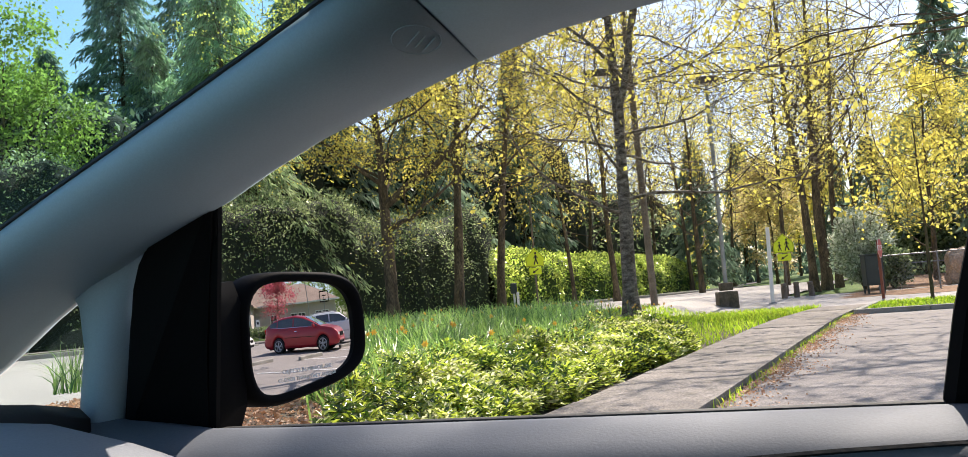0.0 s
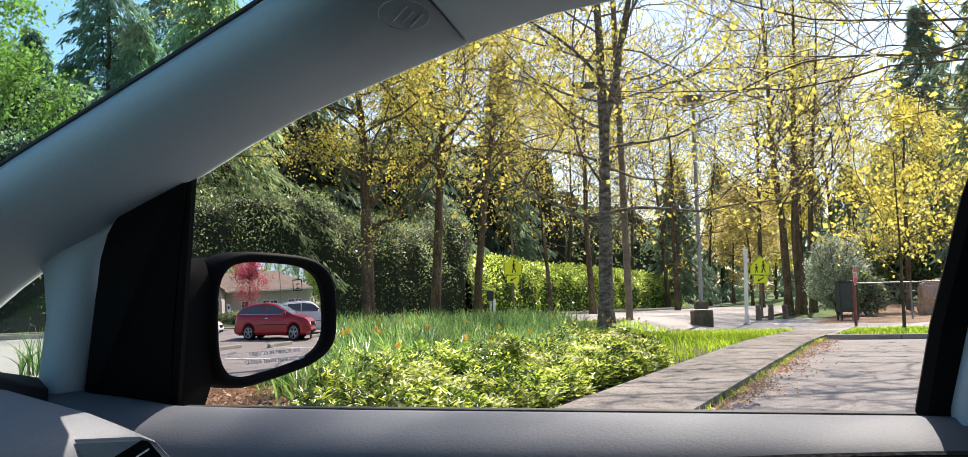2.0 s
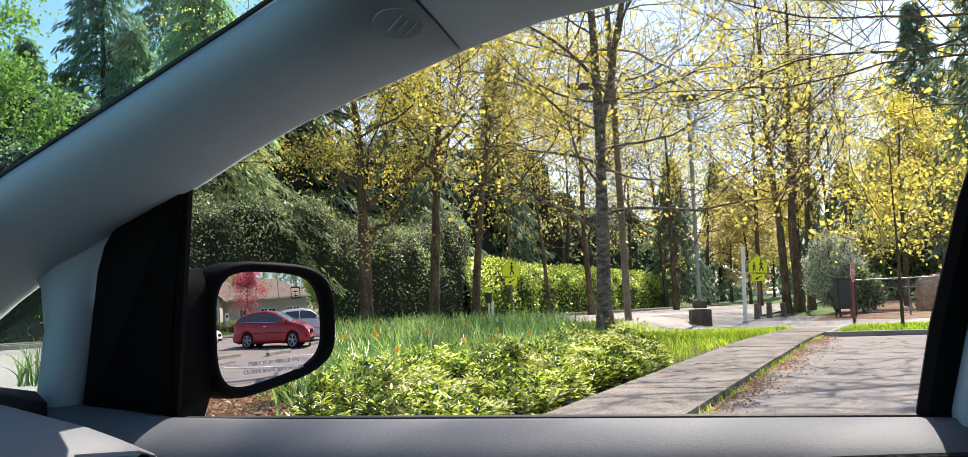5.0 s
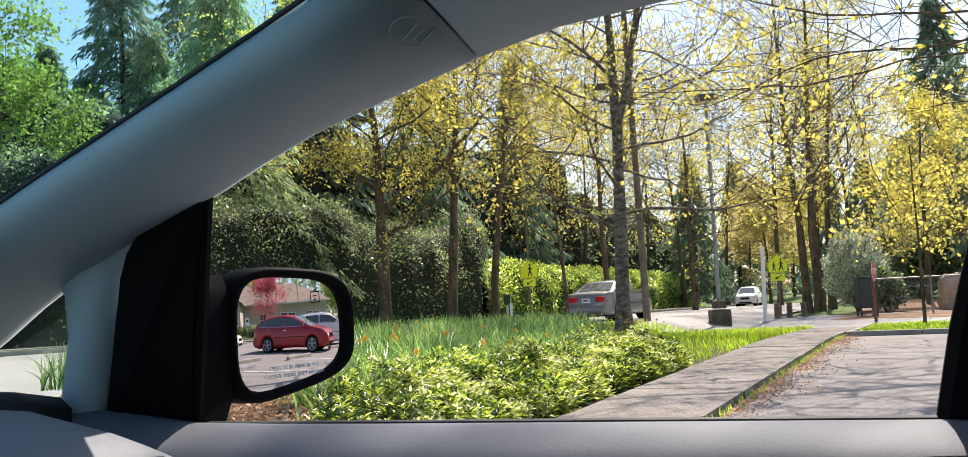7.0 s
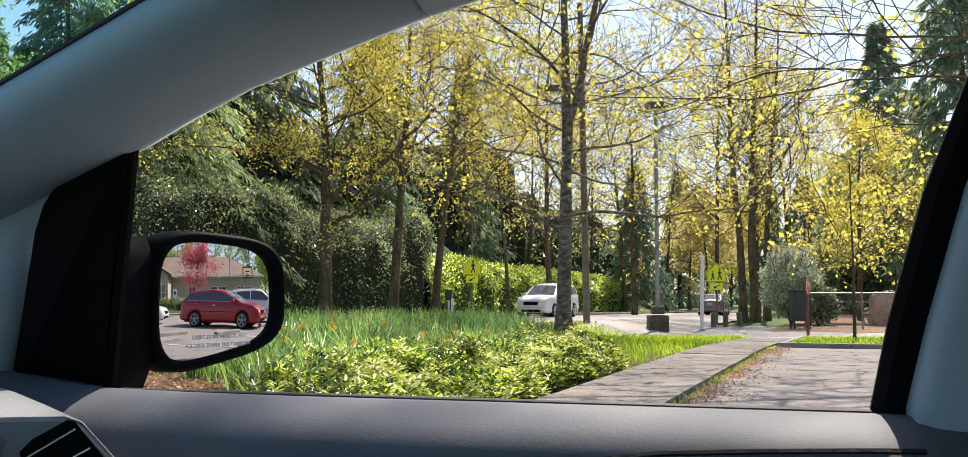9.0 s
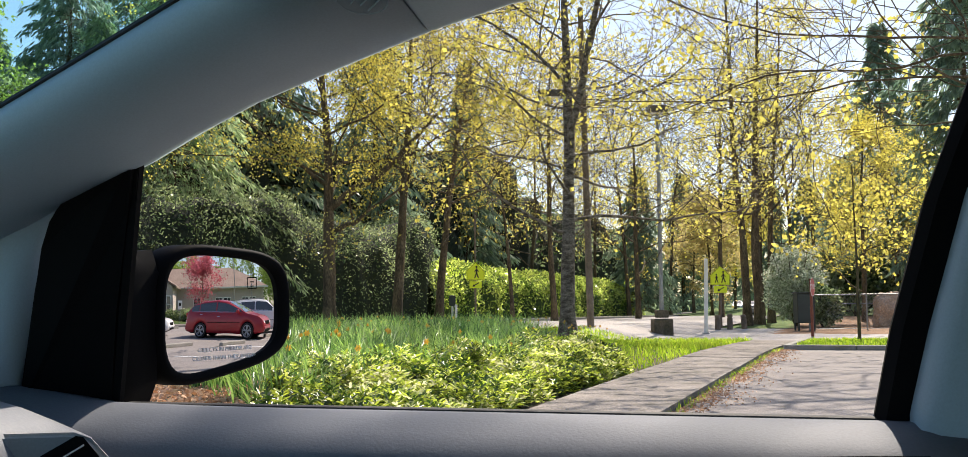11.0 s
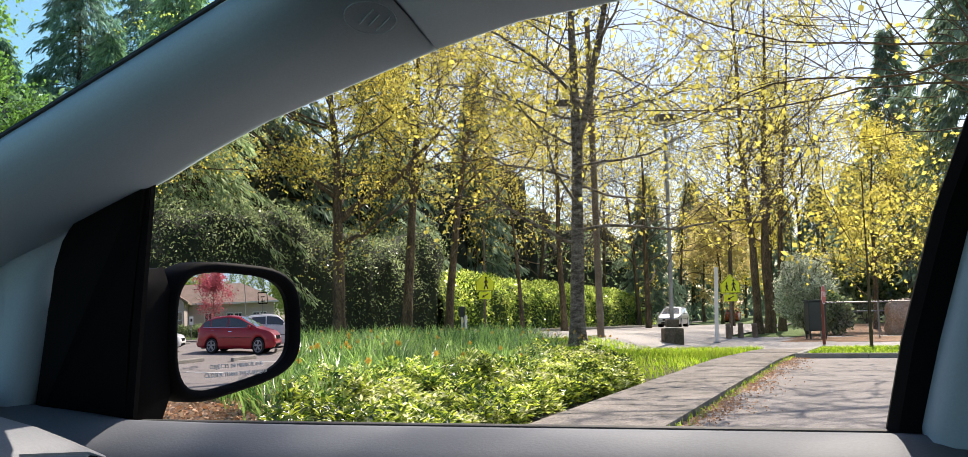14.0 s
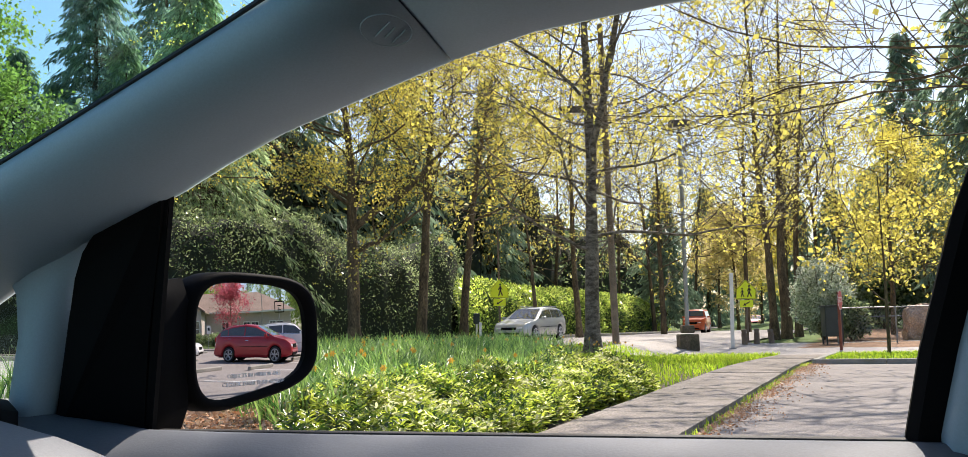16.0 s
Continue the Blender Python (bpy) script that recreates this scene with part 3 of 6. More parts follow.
# black mirror panel
sail = [(-0.662, 0.896, 1.128), (-0.668, 0.896, 1.147), (-0.645, 0.872, 1.24), (-0.608, 0.838, 1.35), (-0.587, 0.815, 1.398), (-0.60, 0.812, 1.394), (-0.66, 0.826, 1.381), (-0.70, 0.838, 1.366), (-0.722, 0.850, 1.348), (-0.740, 0.860, 1.318), (-0.756, 0.868, 1.27), (-0.772, 0.876, 1.2), (-0.784, 0.882, 1.15), (-0.786, 0.884, 1.128)]
bm = slab(sail, (0, 1, 0), 0.010)
bmesh.ops.bevel(bm, geom=[e for e in bm.edges if not e.is_boundary and e.calc_face_angle(0) > 0.8], offset=0.004, segments=2, affect="EDGES")
part("mirror_panel", bm, M["black"], van, "matt black panel inside the door mirror")
part("window_channel", loft([[(-0.680, 0.908, 1.12), (-0.670, 0.908, 1.12), (-0.670, 0.916, 1.12), (-0.680, 0.916, 1.12)], [(-0.600, 0.826, 1.40), (-0.590, 0.826, 1.40), (-0.590, 0.834, 1.40), (-0.600, 0.834, 1.40)]]), M["black"], van)
# door: sill profile run along the door
PROFILE = [(0.906, 1.10), (0.902, 1.141), (0.892, 1.149), (0.872, 1.150), (0.845, 1.146), (0.815, 1.138), (0.795, 1.128), (0.782, 1.114), (0.776, 1.095), (0.772, 1.06), (0.772, 0.95), (0.775, 0.55), (0.90, 0.55)]
door = []
for x in (-0.86, -0.80, -0.74, -0.66, -0.56, -0.44, -0.3, -0.15, 0.0, 0.12, 0.20):
    k = max(0.0, min(1.0, (-x - 0.45) / 0.25))
    lift = 0.004 * k * k + 0.018 * max(0.0, -x - 0.66) / 0.14
    door.append([(x, y, z + (lift - 0.0085 if z > 1.0 else 0)) for y, z in PROFILE])
part("door_trim", loft(door), M["vinyl"], van, "grey grained vinyl door top with dappled sun", smooth=True)
part("window_seal", boxed(-0.66, 0.16, 0.903, 0.917, 1.09, 1.1415, bevel=0.003), M["rubber"], van, "black rubber window seal")
# a thin black strip draws the shade line in the door trim's crease
crease = loft([[(x, y - 0.0025, z + 0.001), (x, y, z + 0.0035), (x, y + 0.003, z - 0.001), (x, y, z - 0.003)] for x, y, z in ((-0.16, 0.779, 1.099), (-0.05, 0.789, 1.1125), (0.03, 0.793, 1.117), (0.12, 0.797, 1.1205), (0.16, 0.798, 1.1215))])
part("crease_shade", crease, M["rubber"], van)
part("door_skin", boxed(-0.85, 0.25, 0.917, 0.955, 0.30, 1.125, bevel=0.01), M["body_grey"], van)
# rear edge of the opening: black frame, then grey belt pillar
frame_rings = []
for x, y, z in ((0.128, 0.912, 1.10), (0.136, 0.906, 1.147), (0.15, 0.891, 1.224), (0.175, 0.849, 1.337), (0.2, 0.802, 1.422), (0.215, 0.76, 1.48), (0.225, 0.735, 1.53)):
    frame_rings.append([(x, y, z), (x + 0.008, y - 0.014, z), (x + 0.03, y - 0.018, z), (x + 0.034, y + 0.03, z), (x + 0.004, y + 0.03, z)])
part("door_frame", loft(frame_rings), M["black"], van, "black door frame at the rear of the window", smooth=False)
belt = []
for x, y, z in ((0.16, 0.84, 0.55), (0.16, 0.84, 1.0), (0.162, 0.838, 1.147), (0.178, 0.826, 1.224), (0.202, 0.79, 1.337), (0.226, 0.75, 1.422), (0.24, 0.715, 1.48), (0.25, 0.69, 1.53)):
    belt.append([(x, y + 0.05, z), (x + 0.002, y + 0.012, z), (x + 0.015, y, z), (x + 0.10, y - 0.02, z), (x + 0.30, y - 0.02, z), (x + 0.30, y + 0.09, z), (x + 0.02, y + 0.09, z)])
part("belt_pillar", loft(belt), M["fabric"], van, "grey trim of the middle pillar", smooth=True)
# dashboard: dark pad under the windscreen, grey shelf, and an air vent at its end
dash = []
for y, dz in ((-0.95, 0.0), (-0.2, 0.01), (0.3, 0.012), (0.60, 0.02), (0.76, 0.018), (0.83, 0.004)):
    dash.append([(-1.30, y, 1.12), (-1.0, y, 1.168 + dz), (-0.86, y, 1.180 + dz), (-0.80, y, 1.178 + dz), (-0.785, y, 1.165 + dz), (-0.785, y, 0.9), (-1.30, y, 0.9)])
part("dash_pad", loft(dash), M["dark_pad"], van, "dark dashboard top", smooth=True)
shelf = []
for y, dz in ((-0.95, 0.0), (0.2, 0.004), (0.50, 0.002), (0.62, 0.0), (0.70, -0.006), (0.745, -0.024)):
    shelf.append([(-0.80, y, 1.192 + dz), (-0.72, y, 1.188 + dz), (-0.62, y, 1.166 + dz), (-0.58, y, 1.152 + dz), (-0.565, y, 1.13 + dz), (-0.565, y, 1.05), (-0.6, y, 0.7), (-0.80, y, 0.7)])
part("dash_shelf", loft(shelf), M["sunlit_vinyl"], van, "grey dashboard shelf beside the door, coloured paler for sun", smooth=True)
BEZEL = Matrix.Translation((-0.523, 0.656, 1.116)) @ pose(0, 0, 0, -10, 0, -0.2 + 14.33 + 20)
bezel = part("vent_bezel", bmesh.new(), None, van, "pale grey vent surround catching the sun")
U = 0.00057


def plate(points, y0, depth):
    return slab([(px * U, y0, -py * U) for px, py in points], (0, 1, 0), depth)


bm = plate(((-260, -50), (-120, -57), (-10, -54), (14, -44), (90, 45), (170, 140), (-260, 140)), 0.0, 0.03)
bmesh.ops.bevel(bm, geom=[e for e in bm.edges if e.calc_face_angle(0) > 0.5], offset=0.004, segments=3, affect="EDGES")
bezel.data = bpy.data.meshes.new("vent_bezel")
bm.normal_update()
bm.to_mesh(bezel.data)
bm.free()
bezel.data.materials.append(M["grey_trim"])
bezel.matrix_basis = BEZEL
part("vent_mouth", plate(((-66, -6), (-52, -22), (-6, -48), (4, -46), (70, 40), (125, 120), (-30, 120), (-58, 40)), -0.003, 0.006), M["black"], bezel, "black air vent mouth")
for k in range(5):
    x0, y0, x1, y1 = -58 + k * 13, 4 + k * 28, 6 + k * 21, -34 + k * 28
    part("slat", rodded((x0 * U, -0.006, -y0 * U), (x1 * U, -0.006, -y1 * U), 0.0014, None, 6), M["chrome"], bezel, "thin bright slat")
part("knob", rodded((-18 * U, -0.016, -34 * U), (14 * U, -0.016, -14 * U), 0.0062, 0.005, 10), M["chrome"], bezel)
# windscreen, roof, floor and far side close the cabin
ws = bmesh.new()
prev = None
for p in FRONT[:14]:
    a = ws.verts.new((p[0] - 0.012, p[1] + 0.002, p[2] + 0.006))
    b = ws.verts.new((p[0] - 0.14, -0.06, p[2] + 0.05))
    c = ws.verts.new((p[0] - 0.012, -p[1] - 0.12, p[2] + 0.006))
    if prev:
        ws.faces.new((prev[0], prev[1], b, a))
        ws.faces.new((prev[1], prev[2], c, b))
    prev = (a, b, c)
part("windscreen", ws, M["windscreen"], van, "tinted windscreen", smooth=True)
shell = [[(x, -1.02, z - 0.16), (x, -0.9, z), (x, -0.06, z + 0.05), (x, 0.6, z + 0.03), (x, 0.80, z - 0.06), (x, 0.80, z - 0.03), (x, 0.62, z + 0.06), (x, -0.06, z + 0.08), (x, -0.95, z + 0.03), (x, -1.06, z - 0.14)] for x, z in ((-0.36, 1.575), (-0.15, 1.615), (0.5, 1.65), (1.6, 1.66), (2.9, 1.60))]
part("roof", loft(shell), M["fabric"], van, "pale headliner", smooth=True)
part("floor_pan", boxed(-1.3, 3.0, -1.03, 0.92, 0.28, 0.36), M["black"], van)
part("far_side", boxed(-1.3, 3.0, -1.06, -1.0, 0.3, 1.12, bevel=0.01), M["grey_trim"], van)
for x0, x1 in ((-0.2, -0.1), (0.2, 0.42), (1.5, 1.65), (2.75, 3.0)):
    part("far_pillar", boxed(x0, x1, -1.06, -0.98, 1.1, 1.62, bevel=0.01), M["fabric"], van)
part("rear_side", boxed(0.25, 3.0, 0.86, 0.955, 0.3, 1.12, bevel=0.01), M["grey_trim"], van)
for x0, x1 in ((1.5, 1.65), (2.75, 3.0)):
    part("rear_pillar", boxed(x0, x1, 0.80, 0.90, 1.1, 1.62, bevel=0.01), M["fabric"], van)
part("tailgate", boxed(3.0, 3.06, -1.06, 0.95, 0.3, 1.62, bevel=0.01), M["grey_trim"], van)
bonnet = [[(x, -0.98, 0.35), (x, -0.95, z - 0.12), (x, -0.7, z), (x, 0.6, z), (x, 0.86, z - 0.12), (x, 0.9, 0.35)] for x, z in ((-1.3, 1.08), (-1.8, 1.0), (-2.15, 0.85), (-2.22, 0.6))]
part("bonnet", loft(bonnet), M["grey_trim"], van, smooth=True)
for x in (-1.35, 1.65):
    for y in (-0.95, 0.83):
        w = bmesh.new()
        rod(w, (x, y - 0.1, 0.33), (x, y + 0.1, 0.33), 0.335, None, 24)
        part("wheel", w, M["rubber"], van)

# door mirror: thick rounded black housing with a convex glass
MIRROR = pose(-0.655, 1.10, 1.238, 0, 0, -22.15)      # local x: back to the cabin, y: outward
mirror = part("door_mirror", bmesh.new(), None, van, "black door mirror with convex glass")


def super_ring(x, hw, hh, k=3.6, dy=0.0, dz=0.0, n=40, skew=0.0):
    out = []
    for i in range(n):
        a = 2 * math.pi * i / n
        c, s = math.cos(a), math.sin(a)
        y = math.copysign(abs(c) ** (2 / k), c) * hw
        z = math.copysign(abs(s) ** (2 / k), s) * hh * (1.0 if s > 0 else 0.91)
        out.append((x, y + dy, z * (1 - (skew * 0.5 if z > 0 else skew * 1.9) * y / hw) + dz))
    return out


HW, HH, SK = 0.098, 0.080, 0.13
hr = [super_ring(0.0, HW - 0.006, HH - 0.006, skew=SK), super_ring(0.018, HW - 0.002, HH - 0.002, skew=SK), super_ring(0.022, HW + 0.005, HH + 0.005, skew=SK), super_ring(0.014, HW + 0.013, HH + 0.010, skew=SK), super_ring(-0.02, HW + 0.017, HH + 0.011, skew=SK), super_ring(-0.06, HW + 0.004, HH + 0.003, skew=SK), super_ring(-0.09, HW - 0.03, HH - 0.02, skew=SK)]
bm = loft(hr, caps=False)
bm.faces.new([v for v in bm.verts if abs(v.co.x + 0.09) < 1e-5])
mirror.data = bpy.data.meshes.new("door_mirror")
bm.normal_update()
bm.to_mesh(mirror.data)
bm.free()
mirror.data.materials.append(M["black"])
mirror.data.polygons.foreach_set("use_smooth", [True] * len(mirror.data.polygons))
mirror.matrix_basis = MIRROR
CONVEX = 1.30
bm = bmesh.new()
rows = []
for f in [i / 24 for i in range(25)]:
    rows.append([bm.verts.new((0.012 - ((y * y + z * z) / (2 * CONVEX)), y, z)) for _, y, z in super_ring(0, (HW - 0.003) * f, (HH - 0.003) * f, n=64, skew=SK)] if f else [bm.verts.new((0.012, 0, 0))])
for j in range(64):
    bm.faces.new((rows[0][0], rows[1][j], rows[1][(j + 1) % 64]))
for a, b in zip(rows[1:], rows[2:]):
    for j in range(64):
        bm.faces.new((a[j], b[j], b[(j + 1) % 64], a[(j + 1) % 64]))
part("mirror_glass", bm, M["mirror"], mirror, "convex mirror glass reflecting the car park", smooth=True)
arm = [[(0.0, y, z0), (0.016, y, z0 + 0.03), (0.016, y, z1 - 0.03), (0.0, y, z1), (-0.06, y, z1), (-0.085, y, (z0 + z1) / 2), (-0.06, y, z0)] for y, z0, z1 in ((-0.195, -0.118, 0.066), (-0.15, -0.117, 0.076), (-0.105, -0.110, 0.083))]
part("mirror_arm", loft(arm), M["black"], mirror, smooth=True)


# ---- trees and plants ----
def grow(rng, lines, tips, p, d, length, r, depth, wob, up, kids):
    """One limb as a wandering line, and its side limbs."""
    n = max(4, int(length / (0.45 if depth > 1 else 0.3)))
    n = min(n, 14 if depth else 5)
    P, R = [p.copy()], [r]
    step = length / n
    d = d / np.linalg.norm(d)
    for i in range(n):
        d = d + rng.normal(size=3) * wob + np.array([0, 0, up])
        d = d / np.linalg.norm(d)
        p = p + d * step
        P.append(p.copy())
        R.append(max(0.009, r * (1 - 0.8 * (i + 1) / n)))
    lines.append((np.array(P), np.array(R), depth))
    if depth <= 1:
        for i in range(len(P) // 3, len(P)):
            tips.append(P[i])
    if depth == 0:
        return
    for k in range(kids[depth]):
        f = rng.uniform(0.25, 1.0)
        i = min(n, max(1, int(f * n)))
        side = rng.normal(size=3)
        t = P[i] - P[i - 1]
        t = t / np.linalg.norm(t)
        side = side - t * (side @ t)
        side[2] = side[2] * 0.6 + 0.15
        side /= np.linalg.norm(side)
        nd = t * rng.uniform(0.35, 0.8) + side
        grow(rng, lines, tips, P[i], nd, length * rng.uniform(0.38, 0.62) * (1.15 - 0.4 * f), R[i] * 0.6, depth - 1, wob * 1.15, up, kids)


def skin(lines, name, material, parent, smooth=True):
    a = tubes_np([(P, R) for P, R, d in lines if d >= 3], 9) if any(d >= 3 for _, _, d in lines) else None
    b = tubes_np([(P, R) for P, R, d in lines if d == 2] or [(P, R) for P, R, d in lines if d == 1], 5)
    mid = [(P, R) for P, R, d in lines if d == 1] if any(d == 2 for _, _, d in lines) else []
    c = tubes_np([(P, R) for P, R, d in lines if d == 0], 3)
    Vs, Fs, off = [], [], 0
    for t in (a, b, tubes_np(mid, 3) if mid else None, c):
        if t is None:
            continue
        Vs.append(t[0])
        Fs.append(t[1] + off)
        off += len(t[0])
    return put(name, np_mesh(name, np.concatenate(Vs), np.concatenate(Fs)), material, parent, smooth=smooth)


def broadleaf(seed, x, y, height, r, first, limbs, spread, leaf, leaf_size, per_tip, label, bark="bark", lean=(0, 0), fork=(), name="tree", up=0.05, kids=(0, 4, 5, 0), group="", jitter=0.38, stems=1, thin=0.33, rise=(0.25, 0.8), bare=-0.04):
    rng = np.random.default_rng(seed)
    base = np.array([x, y, float(g(x, y)) - 0.1])
    lines, tips = [], []
    for st in range(stems):
        n = 16
        d = np.array([lean[0] + (rng.normal() * 0.08 if stems > 1 else 0), lean[1], 1.0])
        p = base + (np.array([rng.normal() * 0.25, rng.normal() * 0.25, 0]) if st else 0)
        P, R = [p.copy()], [r * 1.35]
        for i in range(n):
            d = d + rng.normal(size=3) * 0.022
            p = p + d / np.linalg.norm(d) * height / n
            P.append(p.copy())
            R.append(max(0.02, r * (1 - 0.85 * (i + 1) / n)))
        P, R = np.array(P), np.array(R) * (1 + 0.05 * rng.normal(size=n + 1))
        lines.append((P, R, 3))
        for k in range(limbs):
            f = first + (1 - first) * (k + rng.uniform(0, 0.8)) / limbs
            i = min(n - 1, int(f * n))
            a = k * 2.4 + rng.uniform(-0.5, 0.5) + seed
            dd = np.array([math.cos(a), math.sin(a), rng.uniform(*rise)])
            q = P[i] + (P[i + 1] - P[i]) * (f * n - i)
            grow(rng, lines, tips, q, dd, spread * (1.15 - 0.6 * f) * rng.uniform(0.8, 1.2), R[i] * thin, 2, 0.14, up, kids)
    for (hz, dx, dy, dz, ln, rr) in fork:
        i = int(hz / height * 16)
        grow(rng, lines, tips, lines[0][0][i], np.array([dx, dy, dz]), ln, rr, 2, 0.13, 0.015, kids)
    th = tagged(empty(name, pose(0, 0, 0)), label, "tree", group)
    skin(lines, "trunk", M[bark], th)
    T = np.array(tips)
    keep = np.array([noise.noise((p[0] * 0.55 + seed, p[1] * 0.55, p[2] * 0.7)) for p in T]) > bare
    T = np.repeat(T[keep], max(per_tip, round(per_tip * 1.7)), 0)
    T = T + rng.normal(size=T.shape) * jitter
    T = np.repeat(T[::3], 3, 0)[: len(T)] + rng.normal(size=(len(np.repeat(T[::3], 3, 0)[: len(T)]), 3)) * leaf_size * 0.55
    V, F = leaf_np(rng, T, leaf_size, np.array([0, 0, -0.35]), width=0.75)
    put("crown", np_mesh("crown", V, F), M[leaf], th)
    return th


def conifer(seed, x, y, height, r, radius, needle, label, first=0.06, droop=0.35, count=150, sprays=26, size=0.42, name="conifer", lean=0.0, sparse=0.0):
    """A tapering trunk with whorls of drooping boughs hung with sprays."""
    rng = np.random.default_rng(seed)
    z0 = float(g(x, y)) - 0.1
    lines = [(np.array([[x + lean * f * f, y, z0 + height * f] for f in np.linspace(0, 1, 10)]), r * (1.02 - np.linspace(0, 1, 10)), 3)]
    P, A = [], []
    for k in range(count):
        f = first + (1 - first) * (k / count) ** 0.85
        a = k * 2.399 + rng.uniform(-0.4, 0.4)
        ln = radius * (1 - f) ** 0.8 * rng.uniform(0.55, 1.15) * (1 + 0.45 * noise.noise((math.cos(a) * 1.2 + seed, math.sin(a) * 1.2, f * 7))) + 0.15
        o = np.array([x + lean * f * f, y, z0 + height * f])
        h = np.array([math.cos(a), math.sin(a), 0])
        ts = np.linspace(0, 1, 6)
        B = o + h * (ts * ln)[:, None] + np.array([0, 0, 1.0]) * ((0.12 * ts - droop * ts * ts) * ln)[:, None]
        lines.append((B, np.maximum(0.006, r * 0.22 * (1 - f) * (1 - 0.9 * ts)), 1))
        m = max(4, int(sprays * (0.35 + 0.65 * ln / radius)))
        t = rng.uniform(0.2, 1.05, m) ** 0.7
        Q = o + h * (t * ln)[:, None] + np.array([0, 0, 1.0]) * ((0.12 * t - droop * t * t) * ln)[:, None]
        side = np.array([-h[1], h[0], 0])
        Q = Q + side * (rng.normal(size=m) * 0.2 * ln * (1.1 - t))[:, None] + rng.normal(size=(m, 3)) * 0.08
        P.append(Q)
        A.append(np.tile(h * 0.7 + np.array([0, 0, -1.0]), (m, 1)) + side * rng.normal(size=m)[:, None] * 0.5)
    th = tagged(empty(name), label, "tree")
    skin(lines + [(lines[1][0], lines[1][1], 0)], "trunk", M["bark"], th)
    P, A = np.concatenate(P), np.concatenate(A)
    V, F = leaf_np(rng, P, size, A, spread=0.25, width=0.2, fold=0.03)
    put("crown", np_mesh("crown", V, F), M[needle], th)
    return th


def leafy_bank(name, seed, y0, y1, off, depth, height, n, leaf, size, core, label, kind="stuff", category="shrubs", rough=0.7, ragged=0.25, shape=0.45):
    """A long bank of shrubs beside the street: an uneven core, coloured dark for inner shade, hung with leaves."""
    rng = np.random.default_rng(seed)
    th = tagged(empty(name), label, category, kind=kind)
    ys = np.arange(y0, y1, 0.6)
    rings = []
    for i, y in enumerate(ys):
        ring = []
        hh = height * (1 + ragged * noise.noise((y * 0.25, seed, 0)))
        for a in np.linspace(0, math.pi, 12):
            k = 0.9 + 0.35 * noise.noise((y * 0.7, math.cos(a) * 2, seed + math.sin(a) * 2))
            x, yy, _ = lane(y, off + depth / 2 - math.copysign(abs(math.cos(a)) ** shape, math.cos(a)) * depth / 2 * k)
            ring.append((x, yy, float(g(x, yy)) - 0.1 + abs(math.sin(a)) ** 0.5 * hh * (0.85 + 0.15 * k)))
        rings.append(ring)
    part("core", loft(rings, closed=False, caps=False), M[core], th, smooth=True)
    R = np.array(rings)
    i = rng.integers(0, len(ys) - 1, n)
    j = rng.uniform(0, 10.99, n) ** 1.0
    ji = j.astype(int)
    fi, fj = rng.random(n)[:, None], (j - ji)[:, None]
    P = (R[i, ji] * (1 - fj) + R[i, ji + 1] * fj) * (1 - fi) + (R[i + 1, ji] * (1 - fj) + R[i + 1, ji + 1] * fj) * fi
    c = R.mean(1)[i] 
    out = unit(P - c)
    clump = np.array([noise.noise((p[0] * 0.9, p[1] * 0.9, p[2] * 0.9)) for p in P[: min(n, 60000)]])
    clump = np.resize(clump, n)
    P = P + out * (rng.uniform(-0.1, 0.35, n) + clump * rough)[:, None]
    V, F = leaf_np(rng, P, size, out * 0.5 + np.array([0, 0, -0.2]), width=0.5)
    put("leaves", np_mesh("leaves", V, F), M[leaf], th)
    return th


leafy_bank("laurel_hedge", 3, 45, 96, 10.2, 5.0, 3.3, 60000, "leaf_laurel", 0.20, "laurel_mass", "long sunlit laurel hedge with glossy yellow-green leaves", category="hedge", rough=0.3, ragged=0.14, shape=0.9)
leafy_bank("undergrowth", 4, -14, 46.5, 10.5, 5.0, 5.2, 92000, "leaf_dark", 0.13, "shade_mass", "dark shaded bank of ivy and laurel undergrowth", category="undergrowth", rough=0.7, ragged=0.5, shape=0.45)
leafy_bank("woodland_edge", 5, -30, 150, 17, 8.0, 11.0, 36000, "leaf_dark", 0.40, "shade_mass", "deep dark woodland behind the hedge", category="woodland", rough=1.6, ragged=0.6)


def wood_at(px, depth):
    """A place at that bearing (tangent from +y) and distance ahead."""
    return px * depth, depth


